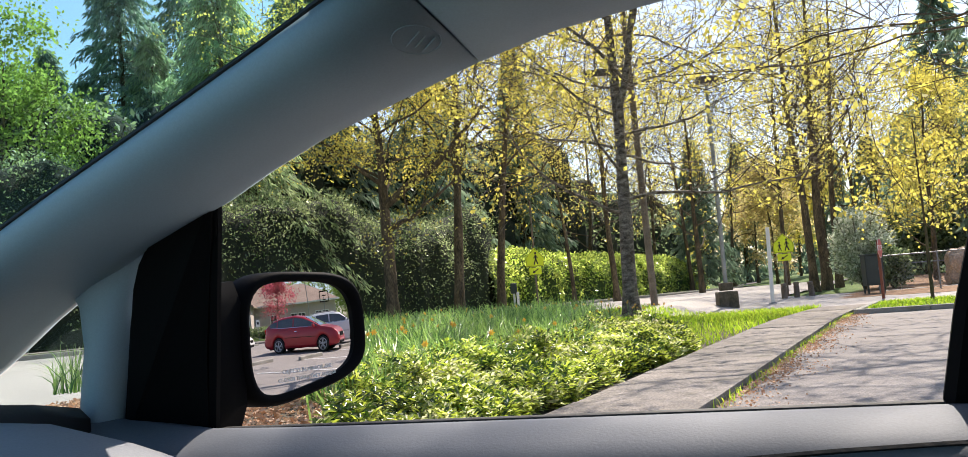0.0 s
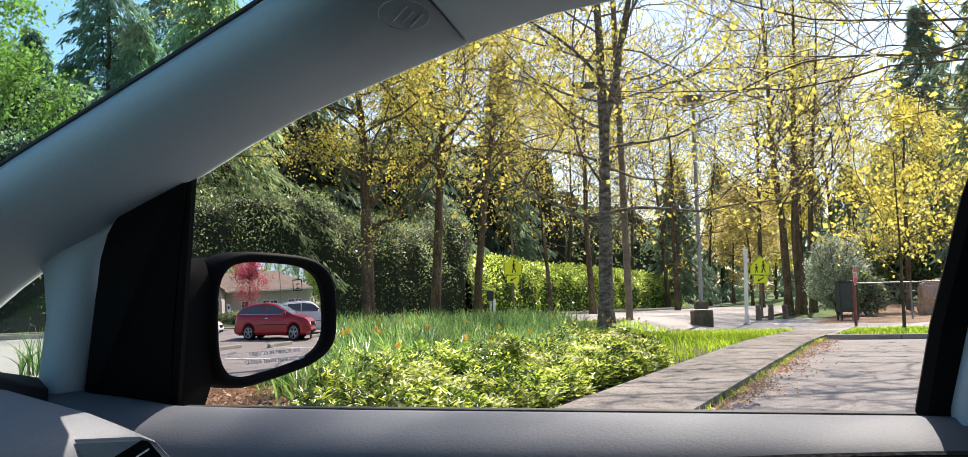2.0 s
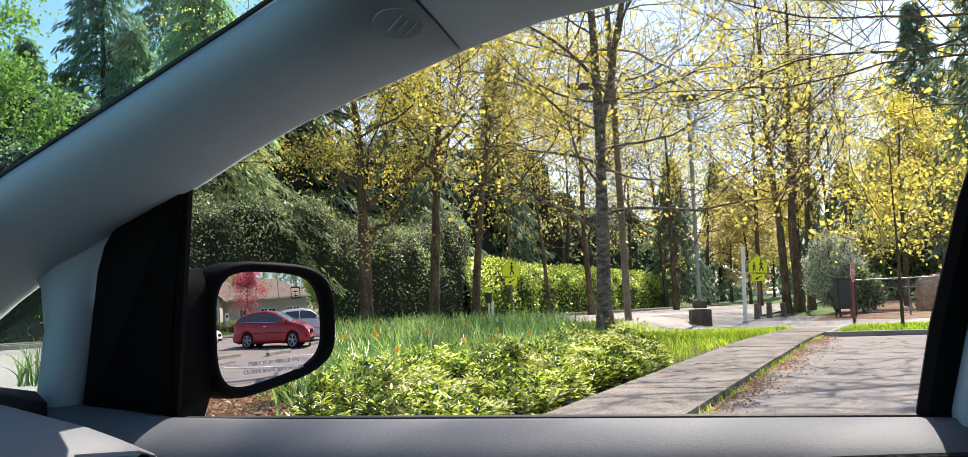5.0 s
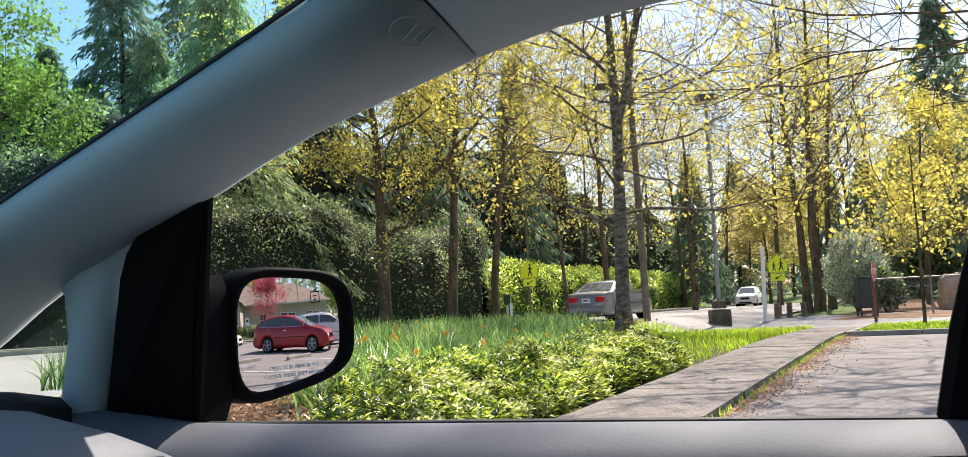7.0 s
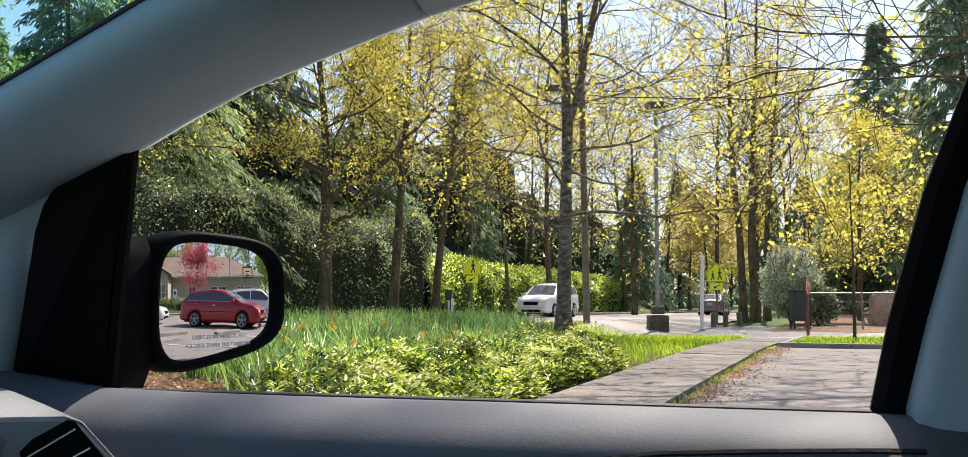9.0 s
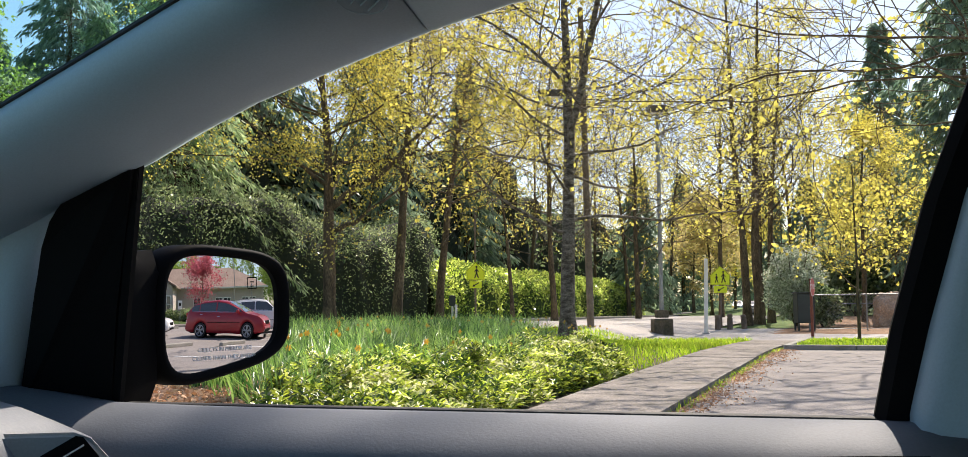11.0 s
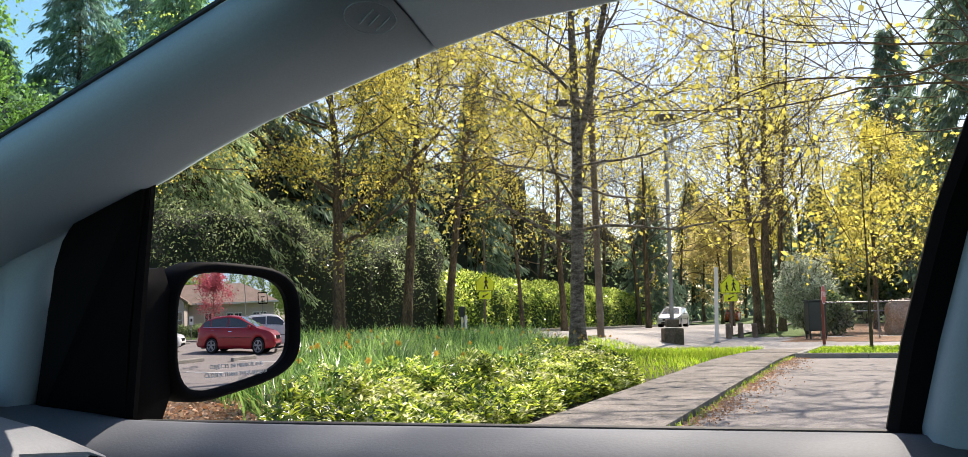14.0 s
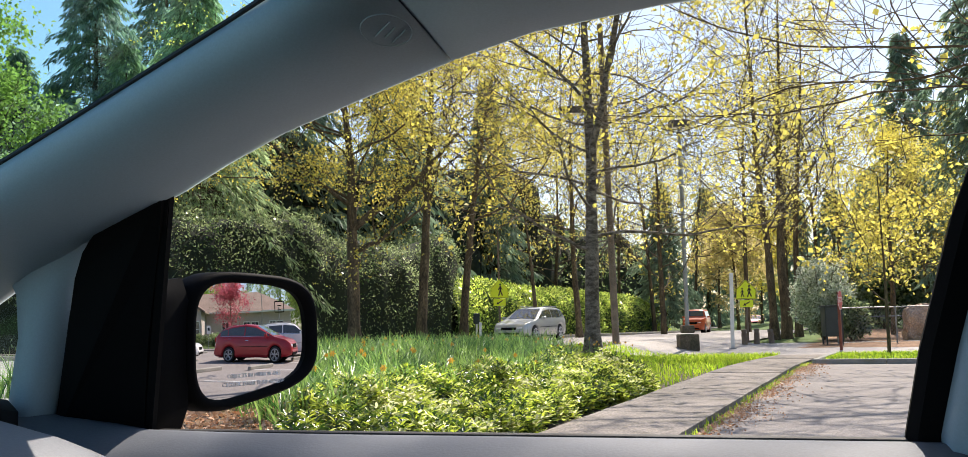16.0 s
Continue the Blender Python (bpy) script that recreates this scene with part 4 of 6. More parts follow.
TREES = (
    # seed, bearing, depth, height, radius, first limb, limbs, spread, leaf, size, per tip, label, options
    (11, -0.171, 36, 15, 0.27, 0.30, 20, 7.5, "leaf_yellow", 0.095, 9, "slender street maple with thin yellow spring leaves", dict(fork=((5.0, 0.9, -0.7, 0.60, 6.5, 0.2), (4.1, 0.9, -0.7, 0.36, 5.0, 0.13), (6.5, -0.7, -0.5, 0.6, 4.5, 0.1), (9.0, -0.35, -0.9, 0.12, 9.0, 0.06)))),
    (12, -0.098, 40, 16, 0.24, 0.36, 20, 7.0, "leaf_gold", 0.088, 14, "leaning street tree with sparse golden leaves", dict(lean=(0.05, 0))),
    (13, -0.052, 42, 15, 0.2, 0.36, 20, 7.0, "leaf_gold", 0.088, 14, "slim street tree with dark trunk and golden leaves", dict(lean=(0.02, 0))),
    (14, 0.028, 44, 9, 0.11, 0.40, 14, 5.0, "leaf_gold", 0.10, 3, "thin young street tree with few leaves", {}),
    (15, 0.074, 50, 16, 0.18, 0.36, 18, 6.5, "leaf_yellow", 0.105, 4, "street tree before the hedge with yellow leaves", {}),
    (16, 0.088, 29, 17, 0.25, 0.20, 34, 6.5, "leaf_yellow", 0.15, 1, "mature tree with ridged bark and bare spring twigs", dict(bark="bark_pale", kids=(0, 6, 7, 0), rise=(-0.05, 0.45), thin=0.28, up=0.02, lean=(0.02, 0), fork=((5.4, 0.06, 0.0, 1.0, 11.0, 0.15),))),
    (17, 0.283, 50, 19, 0.24, 0.26, 20, 6.0, "leaf_yellow", 0.10, 4, "dark-trunked tree with wide branches and yellow leaves", dict(lean=(-0.03, 0))),
    (18, 0.296, 52, 20, 0.28, 0.26, 26, 8.0, "leaf_yellow", 0.12, 3, "dark-trunked tree beside the crossing, lit yellow leaves", {}),
    (19, 0.309, 55, 19, 0.2, 0.3, 18, 7.0, "leaf_yellow", 0.10, 4, "dark-trunked tree in a cluster by the crossing", dict(lean=(0.03, 0))),
    (20, 0.165, 62, 14, 0.2, 0.2, 18, 6.0, "leaf_yellow", 0.12, 5, "yellow-green tree rising behind the hedge", {}),
    (21, 0.41, 52, 11, 0.16, 0.15, 16, 4.5, "leaf_yellow", 0.12, 7, "small tree in yellow-green leaf beside the playground", {}),
    (22, 0.45, 62, 13, 0.18, 0.15, 16, 5.0, "leaf_gold", 0.13, 7, "young tree with rusty yellow leaves by the playground", {}),
    (23, 0.245, 100, 12, 0.2, 0.30, 15, 5.5, "leaf_rust", 0.3, 5, "far street tree in rusty young leaf", {}),
    (24, 0.27, 120, 13, 0.2, 0.30, 15, 6.0, "leaf_gold", 0.32, 5, "far street tree in pale gold leaf", {}),
    (25, 0.225, 115, 12, 0.2, 0.30, 15, 5.5, "leaf_rust", 0.3, 5, "far street tree with orange-tinted leaves", {}),
    (26, -0.60, 33, 11, 0.2, 0.1, 18, 4.6, "leaf_green", 0.15, 9, "bushy tree in fresh bright green leaf", {}),
    (27, -0.72, 36, 12, 0.2, 0.1, 18, 4.6, "leaf_green", 0.15, 9, "bushy tree in fresh bright green leaf", {}),
    (61, 0.05, 78, 17, 0.2, 0.25, 26, 7.5, "leaf_gold", 0.2, 1, "tall bare tree behind the hedge with fine grey twigs", dict(kids=(0, 6, 6, 0), bare=0.25)),
    (62, 0.12, 92, 19, 0.2, 0.25, 26, 8.5, "leaf_gold", 0.2, 1, "tall bare tree behind the hedge with fine grey twigs", dict(kids=(0, 6, 6, 0), bare=0.25)),
    (63, 0.20, 98, 20, 0.2, 0.25, 26, 8.5, "leaf_gold", 0.2, 1, "tall bare tree along the far street", dict(kids=(0, 6, 6, 0), bare=0.25)),
    (64, 0.335, 80, 20, 0.2, 0.25, 26, 8.0, "leaf_gold", 0.2, 1, "tall bare tree beyond the crossing", dict(kids=(0, 6, 6, 0), bare=0.25)),
    (65, 0.155, 84, 22, 0.2, 0.25, 30, 9.0, "leaf_gold", 0.18, 1, "tall bare tree behind the hedge with fine grey twigs", dict(kids=(0, 6, 7, 0), bare=0.38)),
    (66, 0.255, 72, 22, 0.2, 0.25, 30, 9.0, "leaf_gold", 0.18, 1, "tall bare tree along the far street", dict(kids=(0, 6, 7, 0), bare=0.38)),
    (67, 0.30, 90, 25, 0.22, 0.25, 30, 9.5, "leaf_gold", 0.18, 1, "tall bare tree beyond the crossing", dict(kids=(0, 6, 7, 0), bare=0.38)),
    (68, 0.085, 70, 20, 0.2, 0.25, 28, 8.0, "leaf_gold", 0.18, 1, "tall bare tree behind the hedge with fine grey twigs", dict(kids=(0, 6, 7, 0), bare=0.38)),
    (28, 0.36, 75, 18, 0.2, 0.2, 26, 7.0, "leaf_gold", 0.2, 1, "tall bare tree with a veil of young leaves", {}),
)
for seed, b, depth, h, r, first, limbs, spread, leaf, size, per, label, opt in TREES:
    x, y = wood_at(b, depth)
    broadleaf(seed, x, y, h, r, first, limbs, spread, leaf, size, per, label, group="street trees", **opt)

CONIFERS = (
    (31, -0.345, 39, 17, 0.3, 6.0, "needle", "broad cedar with drooping feathery boughs", dict(count=320, sprays=170, size=0.34, droop=0.5)),
    (32, -0.46, 46, 21, 0.32, 6.5, "needle_dark", "tall dark hemlock in the woodland edge", dict(count=320, sprays=130, size=0.42)),
    (33, -0.55, 50, 17, 0.3, 5.2, "needle_dark", "tall spruce with a pointed ragged top", dict(count=280, sprays=120, size=0.42)),
    (34, -0.25, 50, 22, 0.32, 6.5, "needle_dark", "tall dark fir in the woodland", dict(count=220, sprays=80, size=0.7)),
    (35, -0.38, 54, 26, 0.35, 7.0, "needle_dark", "very tall dark fir above the woodland", dict(count=300, sprays=120, size=0.5)),
    (36, -0.12, 56, 23, 0.32, 4.6, "needle_dark", "tall dark fir in the woodland", dict(count=200, sprays=80, size=0.75)),
    (37, -0.02, 70, 20, 0.3, 3.8, "needle_dark", "dark fir behind the hedge", dict(count=190, sprays=80, size=0.75)),
    (38, 0.166, 90, 15, 0.3, 3.7, "needle_dark", "blue-green spruce behind the hedge end", dict(count=190, sprays=80, size=0.6, first=0.06)),
    (39, 0.437, 74, 24, 0.4, 6.2, "needle_dark", "tall pointed fir against the bright sky", dict(count=240, sprays=90, size=0.7)),
    (40, 0.53, 60, 30, 0.4, 7.0, "needle_dark", "tall dark fir with hanging boughs", dict(count=240, sprays=110, size=0.8, droop=0.5)),
    (45, -0.505, 45, 13.5, 0.3, 6.0, "needle", "broad hemlock with drooping tips in the woodland edge", dict(count=210, sprays=90, size=0.45, droop=0.5)),
    (46, -0.425, 45, 15.5, 0.3, 6.0, "needle", "broad hemlock with drooping tips in the woodland edge", dict(count=210, sprays=90, size=0.45, droop=0.5)),
    (47, 0.392, 88, 15, 0.3, 5.0, "needle_dark", "dark fir behind the playground", dict(count=150, sprays=60, size=0.8)),
    (48, 0.352, 96, 14, 0.3, 5.0, "needle_dark", "dark fir behind the playground", dict(count=150, sprays=60, size=0.8)),
    (49, 0.485, 82, 21, 0.35, 6.0, "needle_dark", "tall dark fir behind the playground", dict(count=180, sprays=60, size=0.8)),
    (41, -0.64, 44, 13, 0.3, 5.5, "needle", "cedar beside the fresh green trees", dict(count=220, sprays=120, size=0.45)),
    (42, 0.215, 130, 20, 0.4, 5, "needle_dark", "far dark fir along the street", dict(count=160, sprays=60, size=1.1)),
    (43, 0.27, 170, 24, 0.4, 6, "needle_dark", "far dark fir along the street", dict(count=160, sprays=60, size=1.3)),
    (44, 0.31, 150, 22, 0.4, 6, "needle_dark", "far dark fir beyond the crossing", dict(count=160, sprays=60, size=1.3)),
)
for seed, b, depth, h, r, rad, needle, label, opt in CONIFERS:
    x, y = wood_at(b, depth)
    conifer(seed, x, y, h, r, rad, needle, label, **opt)


def shrub(seed, x, y, w, h, n, leaf, size, label, name="shrub", core="shade_mass"):
    rng = np.random.default_rng(seed)
    th = tagged(empty(name), label, "shrub")
    z = float(g(x, y))
    stems = [(np.array([[x, y, z - 0.1], [x + math.cos(a) * w * 0.2, y + math.sin(a) * w * 0.2, z + h * 0.5], [x + math.cos(a) * w * 0.4, y + math.sin(a) * w * 0.4, z + h * 0.85]]), np.array([0.05, 0.035, 0.01]), 1) for a in np.arange(0, 6.28, 0.7)]
    skin(stems + [(stems[0][0], stems[0][1], 0)], "stems", M["bark"], th)
    d = unit(rng.normal(size=(n, 3)))
    rad = 1 - rng.random(n) ** 2 * 0.6
    bump = np.array([noise.noise(tuple(v * 2.2 + seed)) for v in d])
    P = np.array([x, y, z + h * 0.5]) + d * (rad * (0.85 + 0.5 * bump))[:, None] * np.array([w / 2, w / 2, h / 2])
    P[:, 2] = np.maximum(P[:, 2], z + 0.05)
    V, F = leaf_np(rng, P, size, d * 0.5, width=0.55)
    put("leaves", np_mesh("leaves", V, F), M[leaf], th)
    return th


shrub(51, 0.335 * 46, 46, 3.2, 4.2, 15000, "leaf_blossom", 0.13, "pale grey-green flowering shrub beside the driveway")
shrub(52, 0.365 * 44, 44, 1.8, 2.0, 4000, "leaf_dark", 0.18, "low dark green shrub by the fence")
for k, (b, dd) in enumerate(((0.40, 70), (0.46, 72), (0.52, 70), (0.36, 80), (0.58, 66))):
    shrub(60 + k, b * dd, dd, 8, 6, 6000, "leaf_dark", 0.4, "dark thicket behind the playground", "thicket")

# ground cover in front, daffodils behind, grass beyond
rng = np.random.default_rng(77)


def scatter(n, x0, x1, y0, y1, keep):
    P = np.stack([rng.uniform(x0, x1, n), rng.uniform(y0, y1, n)], 1)
    return P[keep(P[:, 0], P[:, 1])]


def edge_noise(x, y):
    return np.array([noise.noise((a * 0.6, b * 0.6, 3.0)) for a, b in zip(x, y)])


def cover_zone(x, y):
    s, q = to_sq(x, y)
    e = edge_noise(x, y) * 0.8
    return (q < -1.52 - 0.3 * e) & (q > -3.5 + 0.08 * s + 0.6 * e) & (s > -6.0) & (s > -3.4 - 1.5 * (q + 3.6) + e) & (s < 3.6 - 1.5 * (q + 1.65) + e)


def daff_zone(x, y):
    s, q = to_sq(x, y)
    e = edge_noise(x, y) * 0.8
    return (q < -2.7 - 0.3 * np.maximum(s - 1.0, 0) + 1.0 * e) & (road_gap(x, y) > 3.0 + e) & (s > -3.6 + e - 0.8 * (q + 4)) & (s < 11.5 + e) & (q < -2.4) | ((x + 7.1) ** 2 + (y - 13.0) ** 2 < 0.06)


def grass_zone(x, y):
    s, q = to_sq(x, y)
    return (q < -1.55) & (s > 3.0) & (s < 21) & (road_gap(x, y) > 2.4) | (s > 12.1) & (s < 19.1) & (q > 0.4) & (q < 16)


def cover_lift(P):
    s, q = to_sq(P[:, 0], P[:, 1])
    return 0.24 + 0.14 * smooth01(1.5, 2.4, -q) + 0.16 * edge_noise(P[:, 0] * 3, P[:, 1] * 3)


C = scatter(150000, -7, 6, 5, 20, cover_zone)
C = C[: 15500]
# each sprig: two whorls of leaves spread round an upright shoot
turn = np.repeat(rng.uniform(0, 6.28, len(C)), 8) + np.tile(np.array([0, 1.57, 3.14, 4.71, 0.8, 2.36, 3.93, 5.5]), len(C)) + rng.normal(size=len(C) * 8) * 0.25
tier = np.tile(np.array([0, 0, 0, 0, 1, 1, 1, 1]), len(C))
away = np.column_stack([np.cos(turn), np.sin(turn), np.where(tier == 0, 0.75, 0.15) + rng.normal(size=len(turn)) * 0.2])
clump = np.array([noise.noise((a * 3.4, b * 3.4, 8.0)) for a, b in C])
top = np.repeat(cover_lift(C) * rng.uniform(0.25, 1.1, len(C)) + 0.19 * clump, 8) - tier * 0.045
sprig = np.repeat(C, 8, 0) + away[:, :2] * 0.008
P3 = np.column_stack([sprig, bed_height(sprig[:, 0], sprig[:, 1]) + np.maximum(0.02, top)])
V, F = oval_np(rng, P3, 0.072, away, spread=0.2, width=0.34)
tagged(put("ground_cover", np_mesh("ground_cover", V, F), M["leaf_cover"]), "dense low ground cover with glossy light and dark green leaves", "plants", kind="stuff")
D = scatter(6000, -15, 7, 5, 30, daff_zone)[:1150]
D = np.repeat(D, 18, 0) + rng.normal(size=(len(D) * 18, 2)) * 0.085
P3 = np.column_stack([D, bed_height(D[:, 0], D[:, 1])])
V, F = blade_np(rng, P3, 0.66, 0.019, 0.75)
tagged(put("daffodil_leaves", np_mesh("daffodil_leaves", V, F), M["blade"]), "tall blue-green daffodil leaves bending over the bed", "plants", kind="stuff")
B = scatter(95000, -8, 24, 12, 34, grass_zone)
P3 = np.column_stack([B, bed_height(B[:, 0], B[:, 1]) + np.where(to_sq(B[:, 0], B[:, 1])[1] > 0, 0.09, 0.0)])
V, F = blade_np(rng, P3, np.where(to_sq(B[:, 0], B[:, 1])[1] > 0, 0.10, 0.16), 0.017, 0.55)
tagged(put("grass", np_mesh("grass", V, F), M["grass"]), "bright unmown spring grass", "grass", kind="stuff")


# ---- an unseen shade tree, an overhanging island tree and a sapling ----
# stays out of view; its limbs cross the sun's way to the door top
broadleaf(81, 8.8, 7.0, 13.0, 0.22, 0.36, 9, 6.0, "leaf_yellow", 0.14, 3, "unseen tree beside the parking bays, added to dapple the door top", up=0.02, kids=(0, 5, 6, 0), jitter=0.12, bare=0.34,
          fork=((7.5, -0.85, 0.12, 0.28, 8.5, 0.10), (8.5, -0.85, 0.28, 0.34, 8.0, 0.09), (7.0, -0.85, 0.05, 0.26, 8.5, 0.10)))
broadleaf(83, 13.2, 20.6, 12.5, 0.22, 0.36, 7, 6.5, "leaf_yellow", 0.15, 1, "tree on the island, long overhanging twigs with bright yellow leaves", up=0.02, kids=(0, 6, 7, 0), jitter=0.08, thin=0.26, rise=(0.1, 0.5), bare=0.08,
          fork=((6.2, -0.95, -0.1, 0.16, 10.0, 0.035), (6.8, -0.95, 0.2, 0.14, 11.0, 0.035), (6.0, -0.9, -0.4, 0.16, 9.5, 0.035), (7.6, -0.9, 0.0, 0.08, 11.5, 0.04), (7.2, -0.95, -0.25, 0.10, 11.5, 0.04),
                # limbs above the view, added to streak the footpath with shadow
                (9.4, -0.92, -0.40, 0.08, 11.5, 0.10), (10.2, -0.95, -0.1, 0.05, 11.5, 0.09), (10.0, -0.8, -0.62, 0.08, 11.0, 0.10), (10.9, -0.9, -0.3, 0.10, 11.0, 0.07), (11.2, -0.75, -0.75, 0.06, 10.0, 0.07),
                (9.7, -0.88, -0.52, 0.05, 11.5, 0.07), (10.5, -0.92, -0.3, 0.02, 12.0, 0.07), (10.7, -0.7, -0.7, 0.02, 11.0, 0.07)))
broadleaf(82, 10.6, 26.3, 5.2, 0.055, 0.35, 9, 2.2, "leaf_gold", 0.12, 2, "slender sapling on the grass island", kids=(0, 3, 4, 0))


# ---- street furniture ----
def upright(x, y):
    return pose(x, y, float(g(x, y)))


def octagon(r, y0, t):
    return slab([(r * math.cos(math.pi / 8 + i * math.pi / 4), y0, r * math.sin(math.pi / 8 + i * math.pi / 4)) for i in range(8)], (0, 1, 0), t)


def letters(name, text, size, material, parent, m, depth=0.001, label=""):
    """Flat lettering as a mesh, facing its own +z."""
    cu = bpy.data.curves.new(name, "FONT")
    cu.body, cu.size, cu.extrude, cu.align_x, cu.align_y = text, size, depth, "CENTER", "CENTER"
    cu.resolution_u = 2
    tmp = new(name, cu)
    bpy.context.view_layer.update()
    me = bpy.data.meshes.new_from_object(tmp.evaluated_get(bpy.context.evaluated_depsgraph_get()))
    bpy.data.objects.remove(tmp)
    ob = put(name, me, material, parent, label)
    ob.matrix_basis = m
    return ob


def walker(parent, x, z, h):
    """A plain walking pictogram."""
    bm = bmesh.new()
    for p, q, w in (((0, 0.45), (0.0, 0.8), 0.075), ((0, 0.47), (-0.16, 0.0), 0.05), ((0, 0.47), (0.16, 0.02), 0.05), ((0, 0.76), (-0.17, 0.5), 0.035), ((0, 0.76), (0.17, 0.52), 0.035)):
        rod(bm, (x + p[0] * h, -0.006, z + p[1] * h), (x + q[0] * h, -0.006, z + q[1] * h), w * h, None, 6)
    rod(bm, (x, -0.002, z + 0.93 * h), (x, -0.010, z + 0.93 * h), 0.09 * h, None, 10)
    bmesh.ops.scale(bm, vec=(1, 0.12, 1), verts=bm.verts[:])
    bmesh.ops.translate(bm, vec=(0, -0.0035, 0), verts=bm.verts[:])
    return part("pictogram", bm, M["sign_black"], parent)


def crossing_sign(x, y, turn, figures, label, size=0.92, h=2.05, tall=0.0):
    th = tagged(empty("crossing_sign", upright(x, y) @ pose(0, 0, 0, 0, 0, turn)), label, "road sign", "crossing signs")
    part("post", rodded((0, 0.05, -0.1), (0, 0.05, h + size + tall), 0.05, 0.045, 8), M["wood"], th)
    s = size / 2
    panel = part("panel", slab([(-s, 0, h), (s, 0, h), (s, 0, h + s), (0, 0, h + size), (-s, 0, h + s)], (0, 1, 0), 0.006), M["sign_yellow"], th, "fluorescent yellow-green pentagon")
    rim = bmesh.new()
    pts = [(-s + 0.03, h + 0.03), (s - 0.03, h + 0.03), (s - 0.03, h + s - 0.01), (0, h + size - 0.04), (-s + 0.03, h + s - 0.01)]
    for a, b in zip(pts, pts[1:] + pts[:1]):
        rod(rim, (a[0], -0.002, a[1]), (b[0], -0.002, b[1]), 0.008, None, 4)
    part("border", rim, M["sign_black"], panel)
    for fx, fh in figures:
        walker(panel, fx, h + 0.1, fh)
    plaque = part("plaque", boxed(-0.31, 0.31, 0.0, 0.006, h - 0.38, h - 0.05, bevel=0.002), M["sign_yellow"], th, "yellow-green plaque with an arrow")
    bm = bmesh.new()
    rod(bm, (0.16, -0.003, h - 0.12), (-0.1, -0.003, h - 0.27), 0.022, None, 4)
    rod(bm, (-0.16, -0.003, h - 0.31), (-0.05, -0.003, h - 0.24), 0.0, 0.075, 4)
    bmesh.ops.scale(bm, vec=(1, 0.1, 1), verts=bm.verts[:])
    part("arrow", bm, M["sign_black"], plaque)
    return th


crossing_sign(0.2545 * 44, 44, -14, ((-0.17, 0.42), (0.15, 0.55)), "yellow-green school crossing sign with two walking figures")
crossing_sign(-0.0115 * 45, 45, 16, ((0.05, 0.6),), "yellow-green pedestrian crossing sign across the street", tall=2.4)
post = tagged(empty("white_post", upright(0.2375 * 38, 38) @ pose(0, 0, 0, 0, 1.5, 0)), "tall square white post beside the footpath", "post")
part("shaft", boxed(-0.075, 0.075, -0.03, 0.03, -0.1, 3.1, bevel=0.012), M["white_paint"], post)
part("foot_plate", boxed(-0.13, 0.13, -0.1, 0.1, -0.05, 0.05, bevel=0.01), M["steel"], post)

stop = tagged(empty("stop_sign", upright(0.3545 * 34.5, 34.5) @ pose(0, 0, 0, 0, 0, 58)), "red octagonal stop sign turned aside on a reddish post", "road sign")
part("post", boxed(-0.06, 0.06, 0.008, 0.1, -0.1, 2.15, bevel=0.01), M["red_wood"], stop)
oct_rim = part("panel", octagon(0.375, 0.0, 0.006), M["white_paint"], stop, "white-edged red octagon")
oct_rim.matrix_basis = pose(0, 0, 1.85)
part("face", octagon(0.35, -0.004, 0.003), M["sign_red"], oct_rim)
letters("lettering", "STOP", 0.30, M["white_paint"], oct_rim, pose(0, -0.0055, 0, 90, 0, 0))


def lamp_head(parent, x, z, w=0.85, d=0.45, h=0.24):
    hd = part("lamp_head", boxed(x - w / 2, x + w / 2, -d / 2, d / 2, z - h / 2, z + h / 2, bevel=0.03), M["lamp_brown"], parent, "dark bronze shoebox lamp head")
    part("lens", boxed(x - w / 2 + 0.08, x + w / 2 - 0.08, -d / 2 + 0.06, d / 2 - 0.06, z - h / 2 - 0.02, z - h / 2 + 0.01, bevel=0.01), M["white_paint"], hd)


lp = tagged(empty("street_lamp", upright(0.190 * 36, 36)), "tall square street lamp on a stepped concrete footing", "street lamp")
part("pole", rodded((0, 0, 0.9), (0.02, 0, 8.75), 0.085, 0.07, 10), M["steel"], lp, "weathered grey lamp pole")
part("footing", boxed(-0.38, 0.38, -0.38, 0.38, -0.2, 0.58, bevel=0.05), M["mossy"], lp, "rough mossy concrete footing")
part("plinth", boxed(-0.24, 0.24, -0.24, 0.24, 0.62, 0.92, bevel=0.04), M["mossy"], lp)
lamp_head(lp, 0.02, 8.85, 0.72, 0.5, 0.28)
up = tagged(empty("utility_pole", upright(0.1115 * 34, 34)), "weathered wooden utility pole with a lamp arm", "utility pole")
part("pole", rodded((0.05, 0, -0.2), (-0.12, 0, 12.0), 0.135, 0.10, 12), M["wood"], up)
part("arm", rodded((-0.08, 0, 8.75), (-1.0, -0.1, 8.72), 0.035, None, 8), M["lamp_brown"], up)
lamp_head(up, -1.3, 8.72, 0.9, 0.45, 0.26)

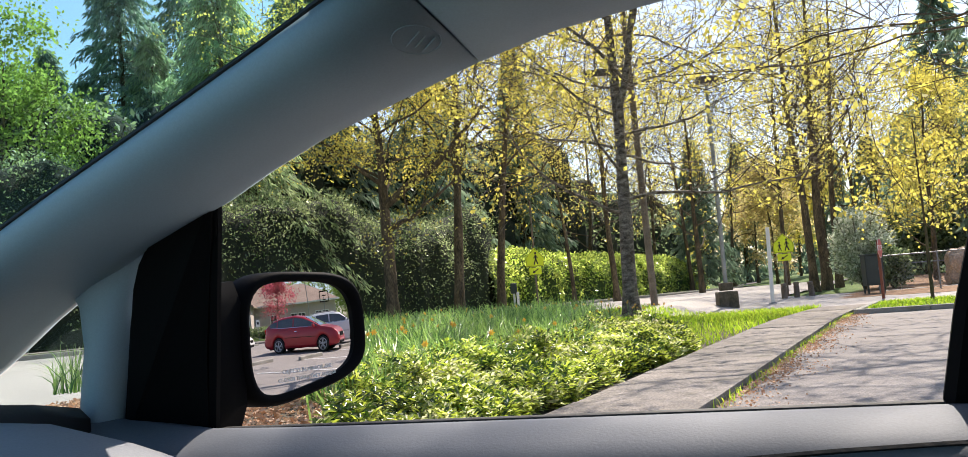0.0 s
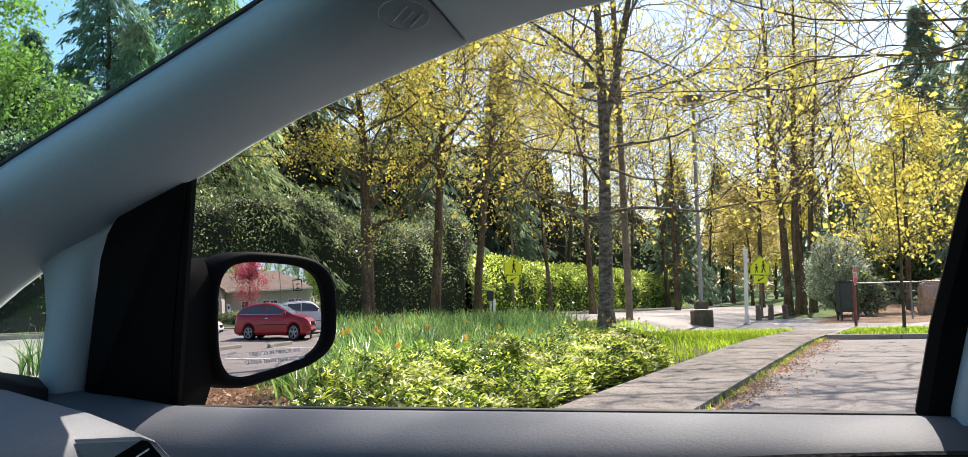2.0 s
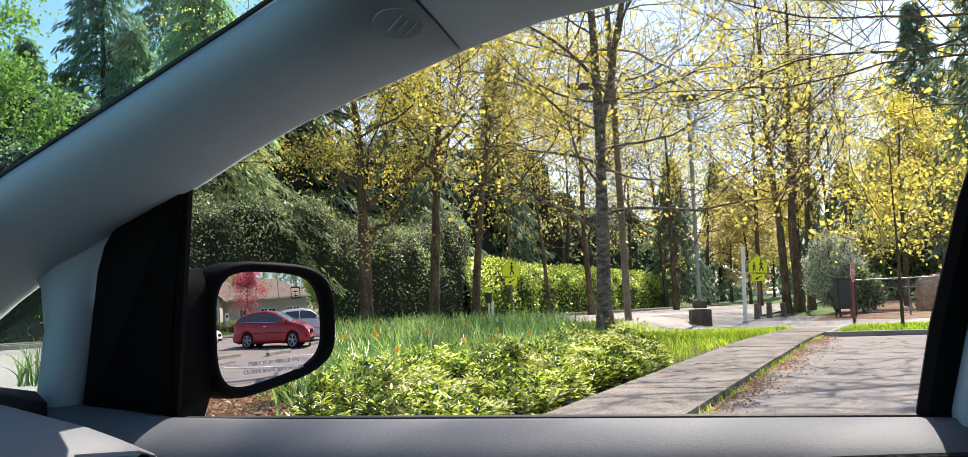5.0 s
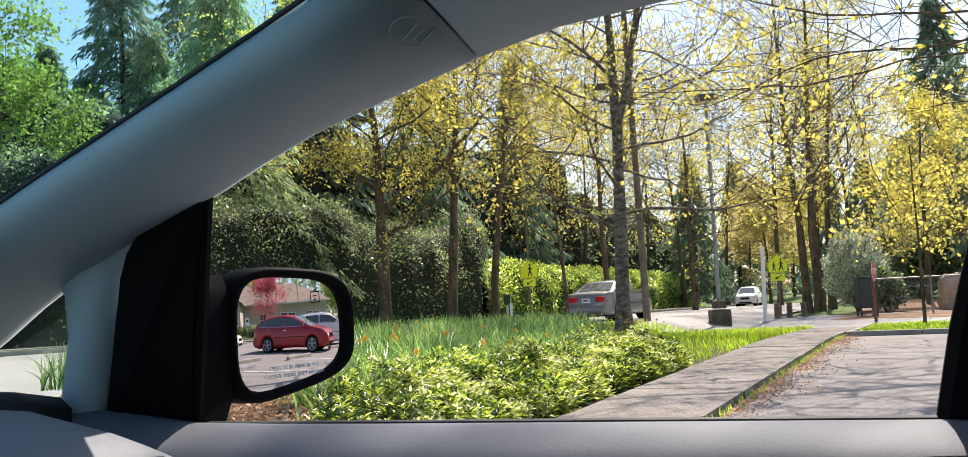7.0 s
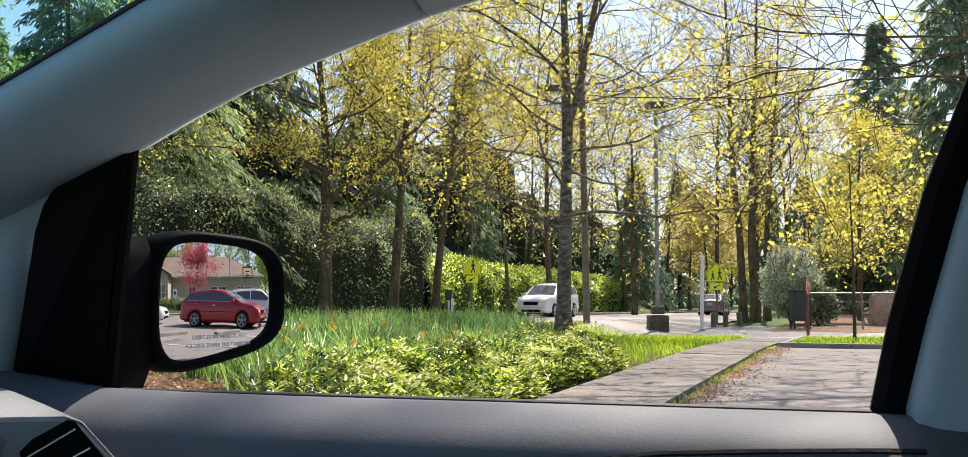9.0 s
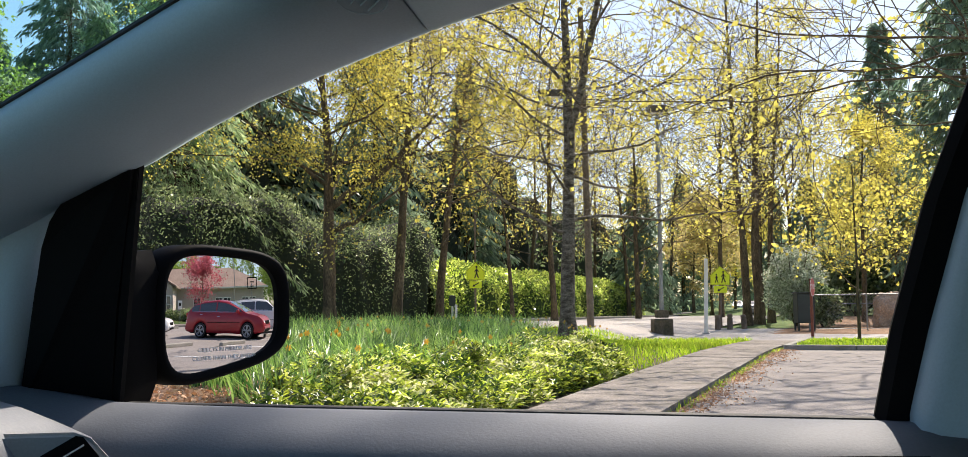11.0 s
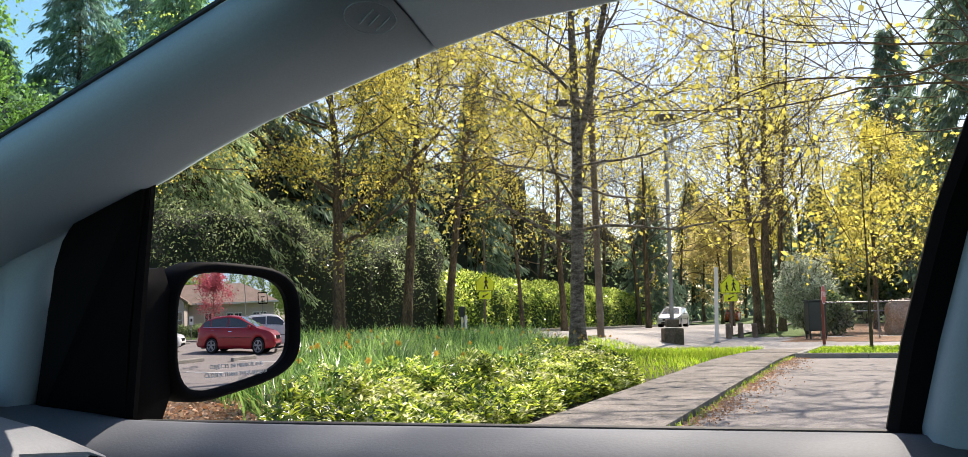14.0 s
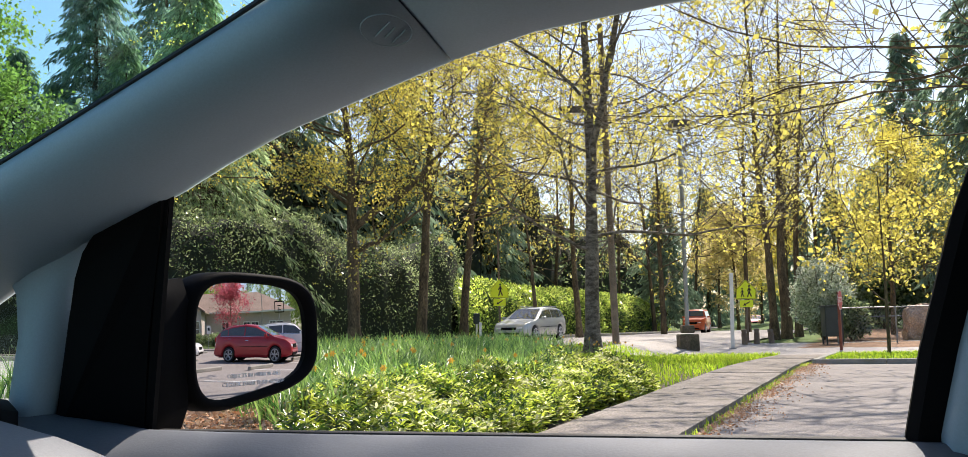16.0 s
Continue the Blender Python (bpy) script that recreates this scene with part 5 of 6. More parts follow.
for k, (b, dd, hh, ln) in enumerate(((0.2505, 42, 0.78, 0), (0.2635, 42.5, 0.82, 1), (0.2795, 43, 0.76, -5))):
    x, y = b * dd, dd
    bo = tagged(empty("bollard", upright(x, y) @ pose(0, 0, 0, 0, ln, 0)), "stout dark weathered timber bollard", "bollard", "bollards at the crossing")
    part("shaft", rodded((0, 0, -0.2), (0, 0, hh * 0.66), 0.135, 0.13, 12), M["wood"], bo)
    part("neck", rodded((0, 0, hh * 0.66), (0, 0, hh * 0.71), 0.10, None, 12), M["wood"], bo)
    head = rodded((0, 0, hh * 0.71), (0, 0, hh * 0.84), 0.13, 0.128, 12)
    rod(head, (0, 0, hh * 0.84), (0, 0, hh * 0.84 + 0.03), 0.128, 0.09, 12)
    part("cap", head, M["wood"], bo)
box_th = tagged(empty("utility_cabinet", upright(0.3445 * 40, 40)), "dark green utility cabinet on thin legs", "cabinet")
part("body", boxed(-0.38, 0.38, -0.3, 0.3, 0.35, 1.62, bevel=0.03), M["green_box"], box_th)
part("roof", boxed(-0.42, 0.42, -0.34, 0.34, 1.62, 1.68, bevel=0.015), M["green_box"], box_th)
part("door", boxed(-0.33, 0.33, -0.315, -0.295, 0.42, 1.55, bevel=0.008), M["green_box"], box_th)
part("lock", boxed(0.14, 0.2, -0.335, -0.31, 0.95, 1.07, bevel=0.008), M["steel"], box_th)
for x in (-0.33, 0.33):
    for y in (-0.25, 0.25):
        part("leg", boxed(x - 0.03, x + 0.03, y - 0.03, y + 0.03, -0.1, 0.36), M["green_box"], box_th)
meter = tagged(empty("meter_post", upright(-0.037 * 44, 44)), "small grey meter box on a post", "meter")
part("post", rodded((0, 0, -0.1), (0, 0, 1.0), 0.05, None, 8), M["white_paint"], meter)
part("case", boxed(-0.15, 0.15, -0.1, 0.1, 0.8, 1.3, bevel=0.03), M["green_box"], meter)
hyd = tagged(empty("marker_post", upright(-0.033 * 40, 40)), "short pale marker post in the grass", "post")
part("shaft", rodded((0, 0, -0.1), (0, 0, 0.75), 0.06, 0.06, 10), M["white_paint"], hyd)
part("cap", rodded((0, 0, 0.75), (0, 0, 0.85), 0.085, 0.04, 10), M["white_paint"], hyd)

# chain-link fence
fence = tagged(empty("chain_link_fence"), "low grey chain-link fence round the playground", "fence")
fx0, fx1, fy = 14.0, 34.0, 40.0
gz = float(g(15, fy))
for x in np.arange(fx0, fx1 + 0.1, 2.5):
    part("post", rodded((x, fy, gz - 0.1), (x, fy, gz + 1.58), 0.035, None, 8), M["steel"], fence)
part("top_rail", rodded((fx0, fy, gz + 1.55), (fx1, fy, gz + 1.55), 0.028, None, 8), M["steel"], fence)
part("mid_rail", rodded((fx0, fy + 6, gz + 1.1), (fx1, fy + 6, gz + 1.1), 0.028, None, 8), M["steel"], fence)
part("bottom_rail", rodded((fx0, fy, gz + 0.08), (fx1, fy, gz + 0.08), 0.012, None, 6), M["steel"], fence)
wires = []
for x in np.arange(fx0 - 1.4, fx1, 0.16):
    for sgn in (1, -1):
        a, b = np.array([x if sgn > 0 else x + 1.45, fy - 0.03, gz + 0.08]), np.array([x + 1.45 if sgn > 0 else x, fy - 0.03, gz + 1.53])
        if a[0] >= fx0 and b[0] >= fx0:
            wires.append((np.array([a, b]), np.array([0.0035, 0.0035])))
V, F = tubes_np(wires, 3)
put("wire_mesh", np_mesh("wire_mesh", V, F), M["steel"], fence)
# climbing boulder
bm = bmesh.new()
bmesh.ops.create_icosphere(bm, subdivisions=5, radius=1.0)
for v in bm.verts:
    c = v.co.copy()
    k = 1 + 0.22 * noise.noise(c * 1.7) + 0.10 * noise.noise(c * 5.0) + 0.04 * noise.noise(c * 14)
    v.co = Vector((max(-0.9, min(0.9, c.x * 1.15)) * k, c.y * 0.55 * k, max(-0.8, min(0.85, c.z * 1.1)) * k))
for f in list(bm.faces):
    f.smooth = True
rk = part("boulder", bm, M["rock"])
tagged(rk, "tan climbing boulder in the wood-chip playground", "boulder")
rk.matrix_basis = pose(0.437 * 43 + 0.25, 43, float(g(18, 43)) + 0.75) @ Matrix.Diagonal((0.95, 0.9, 1.0, 1))

# dry leaves along the path and on the bed, tufts along the joint
ls, lq = rng.uniform(-3, 11.7, 9000), 0.04 + np.abs(rng.normal(size=9000)) ** 1.4 * 0.17
drift = rng.random(9000) < np.clip(0.38 + 0.8 * edge_noise(ls, lq * 2.0), 0.05, 1)
lx, ly = sq(ls[drift], lq[drift])
lit = np.concatenate([np.column_stack([lx, ly]), scatter(50000, -9, 0, 3, 13, lambda x, y: (lambda s, q: (q < -2.6) & (q > -8) & (s < 0.3) & (s > -6.5) & ((s > -3.6) | (q > -4.7)))(*to_sq(x, y)))])
P3 = np.column_stack([lit, np.where(to_sq(lit[:, 0], lit[:, 1])[1] > 0, g(lit[:, 0], lit[:, 1]) + 0.012, bed_height(lit[:, 0], lit[:, 1]) + 0.02) + rng.uniform(0, 0.025, len(lit))])
V, F = leaf_np(rng, P3, np.where(to_sq(lit[:, 0], lit[:, 1])[1] > 0, 0.034, 0.06), rng.normal(size=(len(P3), 3)) * np.array([1.5, 1.5, 0.1]), spread=0.2, width=0.7)
M["litter"] = leaf_mat("dry_leaf", (0.42, 0.22, 0.12), (0.62, 0.46, 0.34), 0.15, 0.8, 0.1)
tagged(put("leaf_litter", np_mesh("leaf_litter", V, F), M["litter"]), "pale brown dry leaves drifted on the ground", "leaves", kind="stuff")
tuft = scatter(60000, -2, 12, 4, 26, lambda x, y: (lambda s, q: (q > -0.03) & (q < 0.14) & (s < 12) & (s > -3))(*to_sq(x, y)))
P3 = np.column_stack([tuft, g(tuft[:, 0], tuft[:, 1]) + 0.01])
V, F = blade_np(rng, P3, 0.075, 0.010, 0.8)
tagged(put("edge_grass", np_mesh("edge_grass", V, F), M["grass"]), "grass growing in the joint beside the footpath", "grass", kind="stuff")


# daffodil flowers: each a thing with stem, petals and trumpet
def daffodil():
    th = tagged(empty("daffodil"), "orange-yellow daffodil on a green stem", "flower", "daffodils in the bed")
    part("stem", rodded((0, 0, 0), (0.02, 0, 0.66), 0.006, 0.005, 5), M["blade"], th)
    bm = bmesh.new()
    for k in range(6):
        a = k * math.pi / 3
        c, s = math.cos(a), math.sin(a)
        p = [Vector((0.02, 0, 0)), Vector((0.022, -0.3 * s * 0.045 + 0.55 * c * 0.045, 0.3 * c * 0.045 + 0.55 * s * 0.045)), Vector((0.012, c * 0.052, s * 0.052)), Vector((0.022, 0.3 * s * 0.045 + 0.55 * c * 0.045, -0.3 * c * 0.045 + 0.55 * s * 0.045))]
        bm.faces.new([bm.verts.new(v + Vector((0, 0, 0.67))) for v in p])
    part("petals", bm, M["petal"], th)
    part("trumpet", rodded((0.015, 0, 0.67), (0.055, 0, 0.665), 0.014, 0.022, 8), M["petal"], th)
    return th


flower = daffodil()
spots = scatter(1500, -12, 6, 8, 27, daff_zone)[:60]
spots = np.concatenate([spots, scatter(4000, -4, 8, 17, 30, lambda x, y: (lambda s, q: (s > 7) & (s < 17) & (q < -2.6))(*to_sq(x, y)) & (road_gap(x, y) > 3.0) & (road_gap(x, y) < 5.2))[:85]])
for i, (x, y) in enumerate(spots):
    m = pose(x, y, float(bed_height(x, y)), rng.uniform(-8, 8), rng.uniform(-8, 8), rng.uniform(180, 330)) @ Matrix.Scale(rng.uniform(0.78, 1.06), 4)
    if i == 0:
        flower.matrix_basis = m
    else:
        copy_thing(flower, m)


# ---- vehicles: x forward, z up ----
def paint(name, c, metal=0.2):
    m = mat(name, c, tuple(v * 0.93 for v in c), 0.38, 2, 80, 0.0, metal=metal, grain=0.03, coat=0.5)
    return m


M["tint"] = mat("dark_window", (0.05, 0.058, 0.062), (0.06, 0.068, 0.072), 0.05, 2, 30, 0.0, spec=1.0, coat=0.6)
M["alloy"] = mat("alloy", (0.55, 0.55, 0.56), (0.5, 0.5, 0.51), 0.3, 6, 60, 0.0, metal=0.8)
M["tail"] = mat("red_lens", (0.5, 0.01, 0.012), (0.42, 0.01, 0.01), 0.15, 6, 60, 0.0)
M["head"] = mat("lamp_lens", (0.75, 0.76, 0.78), (0.65, 0.66, 0.68), 0.1, 12, 60, 0.0)
SHAPES = {
    # top line from nose to tail as (x, z); belt height; windscreen and rear window, base and top; side glass; bonnet lamps' height
    "sedan": dict(L=4.6, W=1.76, belt=0.98, top=((2.3, 0.52), (2.24, 0.70), (2.0, 0.80), (1.0, 0.96), (0.15, 1.43), (-0.4, 1.50), (-0.95, 1.44), (-1.62, 1.09), (-2.14, 1.06), (-2.27, 0.97), (-2.3, 0.62)), ws=(0.92, 0.18), rw=(-1.56, -0.98), side=(0.82, -1.42), lamp=0.68, tail=(0.72, 0.93)),
    "wagon": dict(L=4.6, W=1.74, belt=0.95, top=((2.3, 0.5), (2.24, 0.68), (2.0, 0.80), (1.05, 0.95), (0.2, 1.42), (-0.4, 1.49), (-1.5, 1.46), (-1.8, 1.40), (-2.18, 1.0), (-2.28, 0.86), (-2.3, 0.6)), ws=(0.98, 0.24), rw=(-2.14, -1.82), side=(0.88, -1.98), lamp=0.67, tail=(0.74, 0.94)),
    "suv": dict(L=4.65, W=1.86, belt=1.08, top=((2.325, 0.6), (2.26, 0.84), (2.0, 0.98), (1.15, 1.08), (0.35, 1.60), (-0.3, 1.69), (-1.5, 1.66), (-1.88, 1.58), (-2.22, 1.12), (-2.3, 1.0), (-2.325, 0.6)), ws=(1.08, 0.38), rw=(-2.18, -1.9), side=(0.98, -2.0), lamp=0.82, tail=(0.85, 1.10)),
    "crossover": dict(L=4.68, W=1.87, belt=1.06, top=((2.34, 0.58), (2.28, 0.80), (2.0, 0.94), (1.3, 1.06), (0.2, 1.55), (-0.4, 1.63), (-1.2, 1.58), (-1.75, 1.46), (-2.17, 1.14), (-2.3, 1.0), (-2.34, 0.6)), ws=(1.22, 0.24), rw=(-2.12, -1.78), side=(1.05, -1.92), lamp=0.80, tail=(0.90, 1.08)),
    "jeep": dict(L=4.0, W=1.72, belt=1.16, top=((2.0, 0.62), (1.97, 1.04), (1.0, 1.14), (0.66, 1.18), (0.44, 1.72), (0.1, 1.79), (-1.8, 1.78), (-1.93, 1.70), (-1.98, 1.15), (-2.0, 0.62)), ws=(0.63, 0.45), rw=(-1.975, -1.935), side=(0.5, -1.85), lamp=0.88, tail=(0.80, 0.98)),
}


def vehicle(name, shape, col, label, category, m=None, rack=False):
    """A car: one pressed shell with cut wheel arches; glass, lamps and wheels set on it."""
    d = SHAPES[shape]
    L, W, belt, R = d["L"], d["W"] / 2, d["belt"], 0.335
    px, pz = [p[0] for p in reversed(d["top"])], [p[1] for p in reversed(d["top"])]
    H = max(pz)
    axles = (0.30 * L, -0.29 * L)
    th = tagged(empty(name, m), label, category)

    def top(x):
        return sum(fence_values(max(-L / 2, min(L / 2, x + e)), px, pz) for e in (-0.05, 0, 0.05)) / 3

    def section(x):
        """Half a cross-section, from the sill to the middle of the roof."""
        t = top(x)
        w = W * (1 - 0.20 * abs(2 * x / L) ** 7)
        b = min(belt + 0.03 - 0.05 * x / L, t - 0.015)
        k = max(0.0, min(1.0, (t - b) / (H - belt)))
        low = 0.22 + 0.10 * abs(2 * x / L) ** 8
        for a in axles:
            if abs(x - a) < 0.39:
                low = max(low, R + math.sqrt(0.39 ** 2 - (x - a) ** 2) * 0.98)
        low = min(low, b - 0.06)
        h = b - low
        rw = w * (0.93 - 0.20 * k)
        full = 0.22 + (b - 0.22) * 0.5
        return [(w * 0.95, low), (w * 1.0, low + h * 0.15), (w * 1.012, max(low + h * 0.3, min(full, b - 0.1))), (w * 0.985, low + h * 0.86), (w * 0.93, b),
                ((w * 0.93 + rw) / 2, (b + t - 0.07 * k) / 2), (rw, t - 0.07 * k), (rw * 0.84, t - 0.008), (0, t + 0.012)]

    xs = sorted(set(np.linspace(-L / 2, L / 2, 72).round(3).tolist() + [round(a + e, 3) for a in axles for e in (-0.39, -0.385, -0.37, 0.37, 0.385, 0.39)]))
    rings = []
    for x in xs:
        half = section(x)
        rings.append([(x, -y, z) for y, z in half] + [(x, y, z) for y, z in reversed(half[:-1])])
    part("body", loft(rings), col, th, smooth=True)

    def side_patch(pname, s, x0, x1, z0, z1, material, lab="", out=0.007, n=12, parent=None):
        """A piece that follows the flank between two levels, counted from belt (0) to roof (1) or sill (-1)."""
        rows = []
        for i in range(n + 1):
            x = x0 + (x1 - x0) * i / n
            half = section(x)
            ring = []
            for f in (z0, z0 * 0.5 + z1 * 0.5, z1):
                if f >= 0:
                    y, z = half[4][0] + (half[6][0] - half[4][0]) * f, half[4][1] + (half[6][1] - half[4][1]) * f
                else:
                    y, z = half[4][0] + (half[2][0] - half[4][0]) * -f, half[4][1] + (half[2][1] - half[4][1]) * -f
                ring.append((x, s * (y + out), z + (0.3 * out if f >= 0 else 0)))
            ring += [(p[0], p[1] - s * (out + 0.012), p[2]) for p in reversed(ring)]
            rows.append(ring)
        return part(pname, loft(rows), material, parent or th, lab, smooth=False)

    def top_patch(pname, x0, x1, f, material, lab):
        rows = []
        for i in range(9):
            x = x0 + (x1 - x0) * i / 8
            w, z = section(x)[7][0], top(x)
            ring = [(x, w * f * k / 4, z + 0.012 * (1 - abs(k) / 4) + 0.008) for k in range(-4, 5)]
            rows.append(ring + [(p[0], p[1], p[2] - 0.02) for p in reversed(ring)])
        return part(pname, loft(rows), material, th, lab, smooth=False)

    top_patch("windscreen", d["ws"][0], d["ws"][1], 0.97, M["tint"], "dark raked windscreen")
    top_patch("rear_window", d["rw"][0], d["rw"][1], 0.95, M["tint"], "dark rear window")
    x0, x1 = d["side"]
    mid = (x0 + x1) / 2 + 0.02
    for s in (-1, 1):
        side_patch("door_window", s, x0, mid + 0.035, 0.08, 0.90, M["tint"], "dark side glass")
        cut_at = x1 if shape == "sedan" else x1 + 0.52
        side_patch("door_window", s, mid - 0.035, cut_at, 0.08, 0.90, M["tint"], "dark side glass")
        if shape != "sedan":
            side_patch("quarter_window", s, cut_at - 0.06, x1, 0.10, 0.86, M["tint"], "dark side glass")
        side_patch("window_strip", s, x0 + 0.05, x1, 0.0, 0.05, M["chrome"], "bright window strip", 0.010)
        side_patch("side_trim", s, 0.30 * L - 0.42, -0.29 * L + 0.42, -0.98, -0.93, M["black"], "", 0.010)
        for xx in (x0 - 0.12, mid, x1 + 0.45):
            side_patch("door_seam", s, xx - 0.006, xx + 0.006, -0.02, -1.0, M["black"], "", 0.002, 1)
        for xx in (mid + 0.16, x1 + 0.62):
            side_patch("door_handle", s, xx - 0.09, xx + 0.09, -0.32, -0.38, M["chrome"] if shape == "crossover" else col, "", 0.03, 2)
        side_patch("headlight", s, 0.405 * L, 0.478 * L, -0.15, -0.62, M["head"], "clear headlight", 0.012, 8)
        side_patch("tail_light", s, -0.496 * L, -0.445 * L, -0.22, -0.72, M["tail"], "red tail light", 0.012, 6)
        z0, z1 = d["tail"]
        part("tail_light", boxed(-L * 0.5 - 0.012, -L * 0.47, s * W * 0.60 - 0.19, s * W * 0.60 + 0.16, z0, z1, bevel=0.04), M["tail"], th, "red tail light")
        part("headlight", boxed(L * 0.465, L * 0.497, s * W * 0.58 - 0.14, s * W * 0.58 + 0.12, d["lamp"] - 0.17, d["lamp"] - 0.04, bevel=0.03), M["head"], th, "clear headlight")
        mb = boxed(x0 - 0.22, x0 - 0.08, s * (W + 0.10) - 0.10, s * (W + 0.10) + 0.10, belt - 0.01, belt + 0.13, bevel=0.035)
        part("wing_mirror", mb, col, th)
        for x in axles:
            part("wheel_well", rodded((x, s * (W - 0.36), 0.36), (x, s * (W - 0.07), 0.36), 0.375, None, 24), M["black"], th)
            tyre = bmesh.new()
            for r0, r1, y0, y1 in ((R, R, W - 0.20, W - 0.035), (R, R - 0.05, W - 0.035, W - 0.005)):
                rod(tyre, (x, s * y0, R), (x, s * y1, R), r0, r1, 28)
            wh = part("wheel", tyre, M["rubber"], th, "black tyre")
            rim = bmesh.new()
            rod(rim, (x, s * (W - 0.03), R), (x, s * (W + 0.004), R), 0.06, None, 12)
            for k in range(5):
                a = k * 2 * math.pi / 5 + 0.3
                for da in (-0.16, 0.16):
                    rod(rim, (x, s * (W - 0.002), R), (x + 0.225 * math.cos(a + da), s * (W + 0.002), R + 0.225 * math.sin(a + da)), 0.024, 0.02, 4)
            for k in range(20):
                a, b = k * math.pi / 10, (k + 1) * math.pi / 10
                rod(rim, (x + 0.235 * math.cos(a), s * W, R + 0.235 * math.sin(a)), (x + 0.235 * math.cos(b), s * W, R + 0.235 * math.sin(b)), 0.018, None, 4)
            part("rim", rim, M["alloy"], wh, "five-spoke alloy rim")
            part("brake_disc", rodded((x, s * (W - 0.02), R), (x, s * (W - 0.008), R), 0.22, None, 20), M["black"], wh)
    part("underbody", boxed(-L * 0.44, L * 0.44, -W * 0.82, W * 0.82, 0.20, 0.42, bevel=0.02), M["black"], th)
    part("grille", boxed(L * 0.478, L * 0.506, -W * 0.40, W * 0.40, d["lamp"] - 0.2, d["lamp"] - 0.04, bevel=0.02), M["black"], th)
    part("lower_grille", boxed(L * 0.47, L * 0.508, -W * 0.55, W * 0.55, 0.30, 0.40, bevel=0.02), M["black"], th)
    part("front_bumper", boxed(L * 0.45, L * 0.512, -W * 0.74, W * 0.74, 0.40, 0.52, bevel=0.05), col, th)
    part("rear_bumper", boxed(-L * 0.513, -L * 0.45, -W * 0.80, W * 0.80, 0.36, 0.58, bevel=0.06), col, th)
    pz0 = d["tail"][0] - (0.0 if shape == "sedan" else 0.12)
    pl = part("number_plate", boxed(-L * 0.5 - 0.022, -L * 0.5 - 0.006, -0.16, 0.16, pz0, pz0 + 0.15, bevel=0.004), M["white_paint"], th, "pale number plate")
    part("plate_bar", boxed(-L * 0.5 - 0.025, -L * 0.5 - 0.018, -0.11, 0.11, pz0 + 0.05, pz0 + 0.10), M["sign_black"], pl)
    if rack:
        for s in (-1, 1):
            part("roof_rail", rodded((d["ws"][1] - 0.3, s * W * 0.66, H + 0.03), (d["rw"][1] + 0.25, s * W * 0.66, H + 0.01), 0.02, None, 6), M["steel"], th)
    return th


M["car_grey"], M["car_white"], M["car_silver"] = paint("grey_car_paint", (0.21, 0.205, 0.215), 0.3), paint("white_car_paint", (0.72, 0.73, 0.74), 0.0), paint("silver_car_paint", (0.45, 0.46, 0.45), 0.4)
M["car_red"], M["car_orange"], M["car_maroon"] = paint("red_car_paint", (0.32, 0.008, 0.018), 0.15), paint("orange_car_paint", (0.50, 0.09, 0.02), 0.1), paint("dark_red_car_paint", (0.25, 0.02, 0.03), 0.2)
sedan = vehicle("sedan", "sedan", M["car_grey"], "grey saloon car driving away along the street", "car")
white_suv = vehicle("sport_utility_vehicle", "suv", M["car_white"], "white sport utility car driving nearer along the street", "car")
silver_car = vehicle("estate_car", "wagon", M["car_silver"], "pale silver estate car driving nearer along the street", "car", rack=True)
jeep = vehicle("off_road_car", "jeep", M["car_orange"], "boxy orange-red off-road car following on the street", "car")
far_car = vehicle("sedan", "sedan", M["car_maroon"], "small dark red car far along the street", "car")

# ---- the far side of the car park, seen in the door mirror ----
HEAD = math.degrees(math.atan2(2.7, -0.55))
vehicle("sport_utility_vehicle", "crossover", M["car_red"], "dark red crossover parked in the car park", "car", pose(15.4, 1.8, 0.01, 0, 0, HEAD + 13))
vehicle("sport_utility_vehicle", "suv", M["car_white"], "white sport utility car with roof rails parked in the car park", "car", pose(18.6, 4.3, 0.01, 0, 0, HEAD), rack=True)
vehicle("sedan", "sedan", M["car_white"], "white car parked across the aisle", "car", pose(17.8, -4.0, 0.01, 0, 0, HEAD - 8))
for a, b in (((11.4, 1.35), (12.5, 2.45)), ((15.1, 3.9), (16.2, 5.0)), ((11.0, -0.9), (11.9, 0.1)), ((24.0, -3.6), (25.0, -2.3)), ((6.9, 2.9), (8.0, 4.0))):
    ws_ = tagged(empty("wheel_stop", pose((a[0] + b[0]) / 2, (a[1] + b[1]) / 2, 0.008, 0, 0, math.degrees(math.atan2(b[1] - a[1], b[0] - a[0])))), "weathered concrete wheel stop on the asphalt", "wheel stop", "wheel stops")
    ln = math.hypot(b[0] - a[0], b[1] - a[1]) / 2
    part("block", boxed(-ln, ln, -0.09, 0.09, -0.02, 0.13, bevel=0.03), M["kerb"], ws_)
for k in range(6):
    x, y = 8.5 + k * 2.6, 3.2 + k * 1.5
    ob = part("bay_line", boxed(-2.2, 2.2, -0.05, 0.05, -0.01, 0.004), M["white_paint"])
    ob.matrix_basis = pose(x, y - 1.2, 0.010, 0, 0, HEAD)
    tagged(ob, kind="structure")

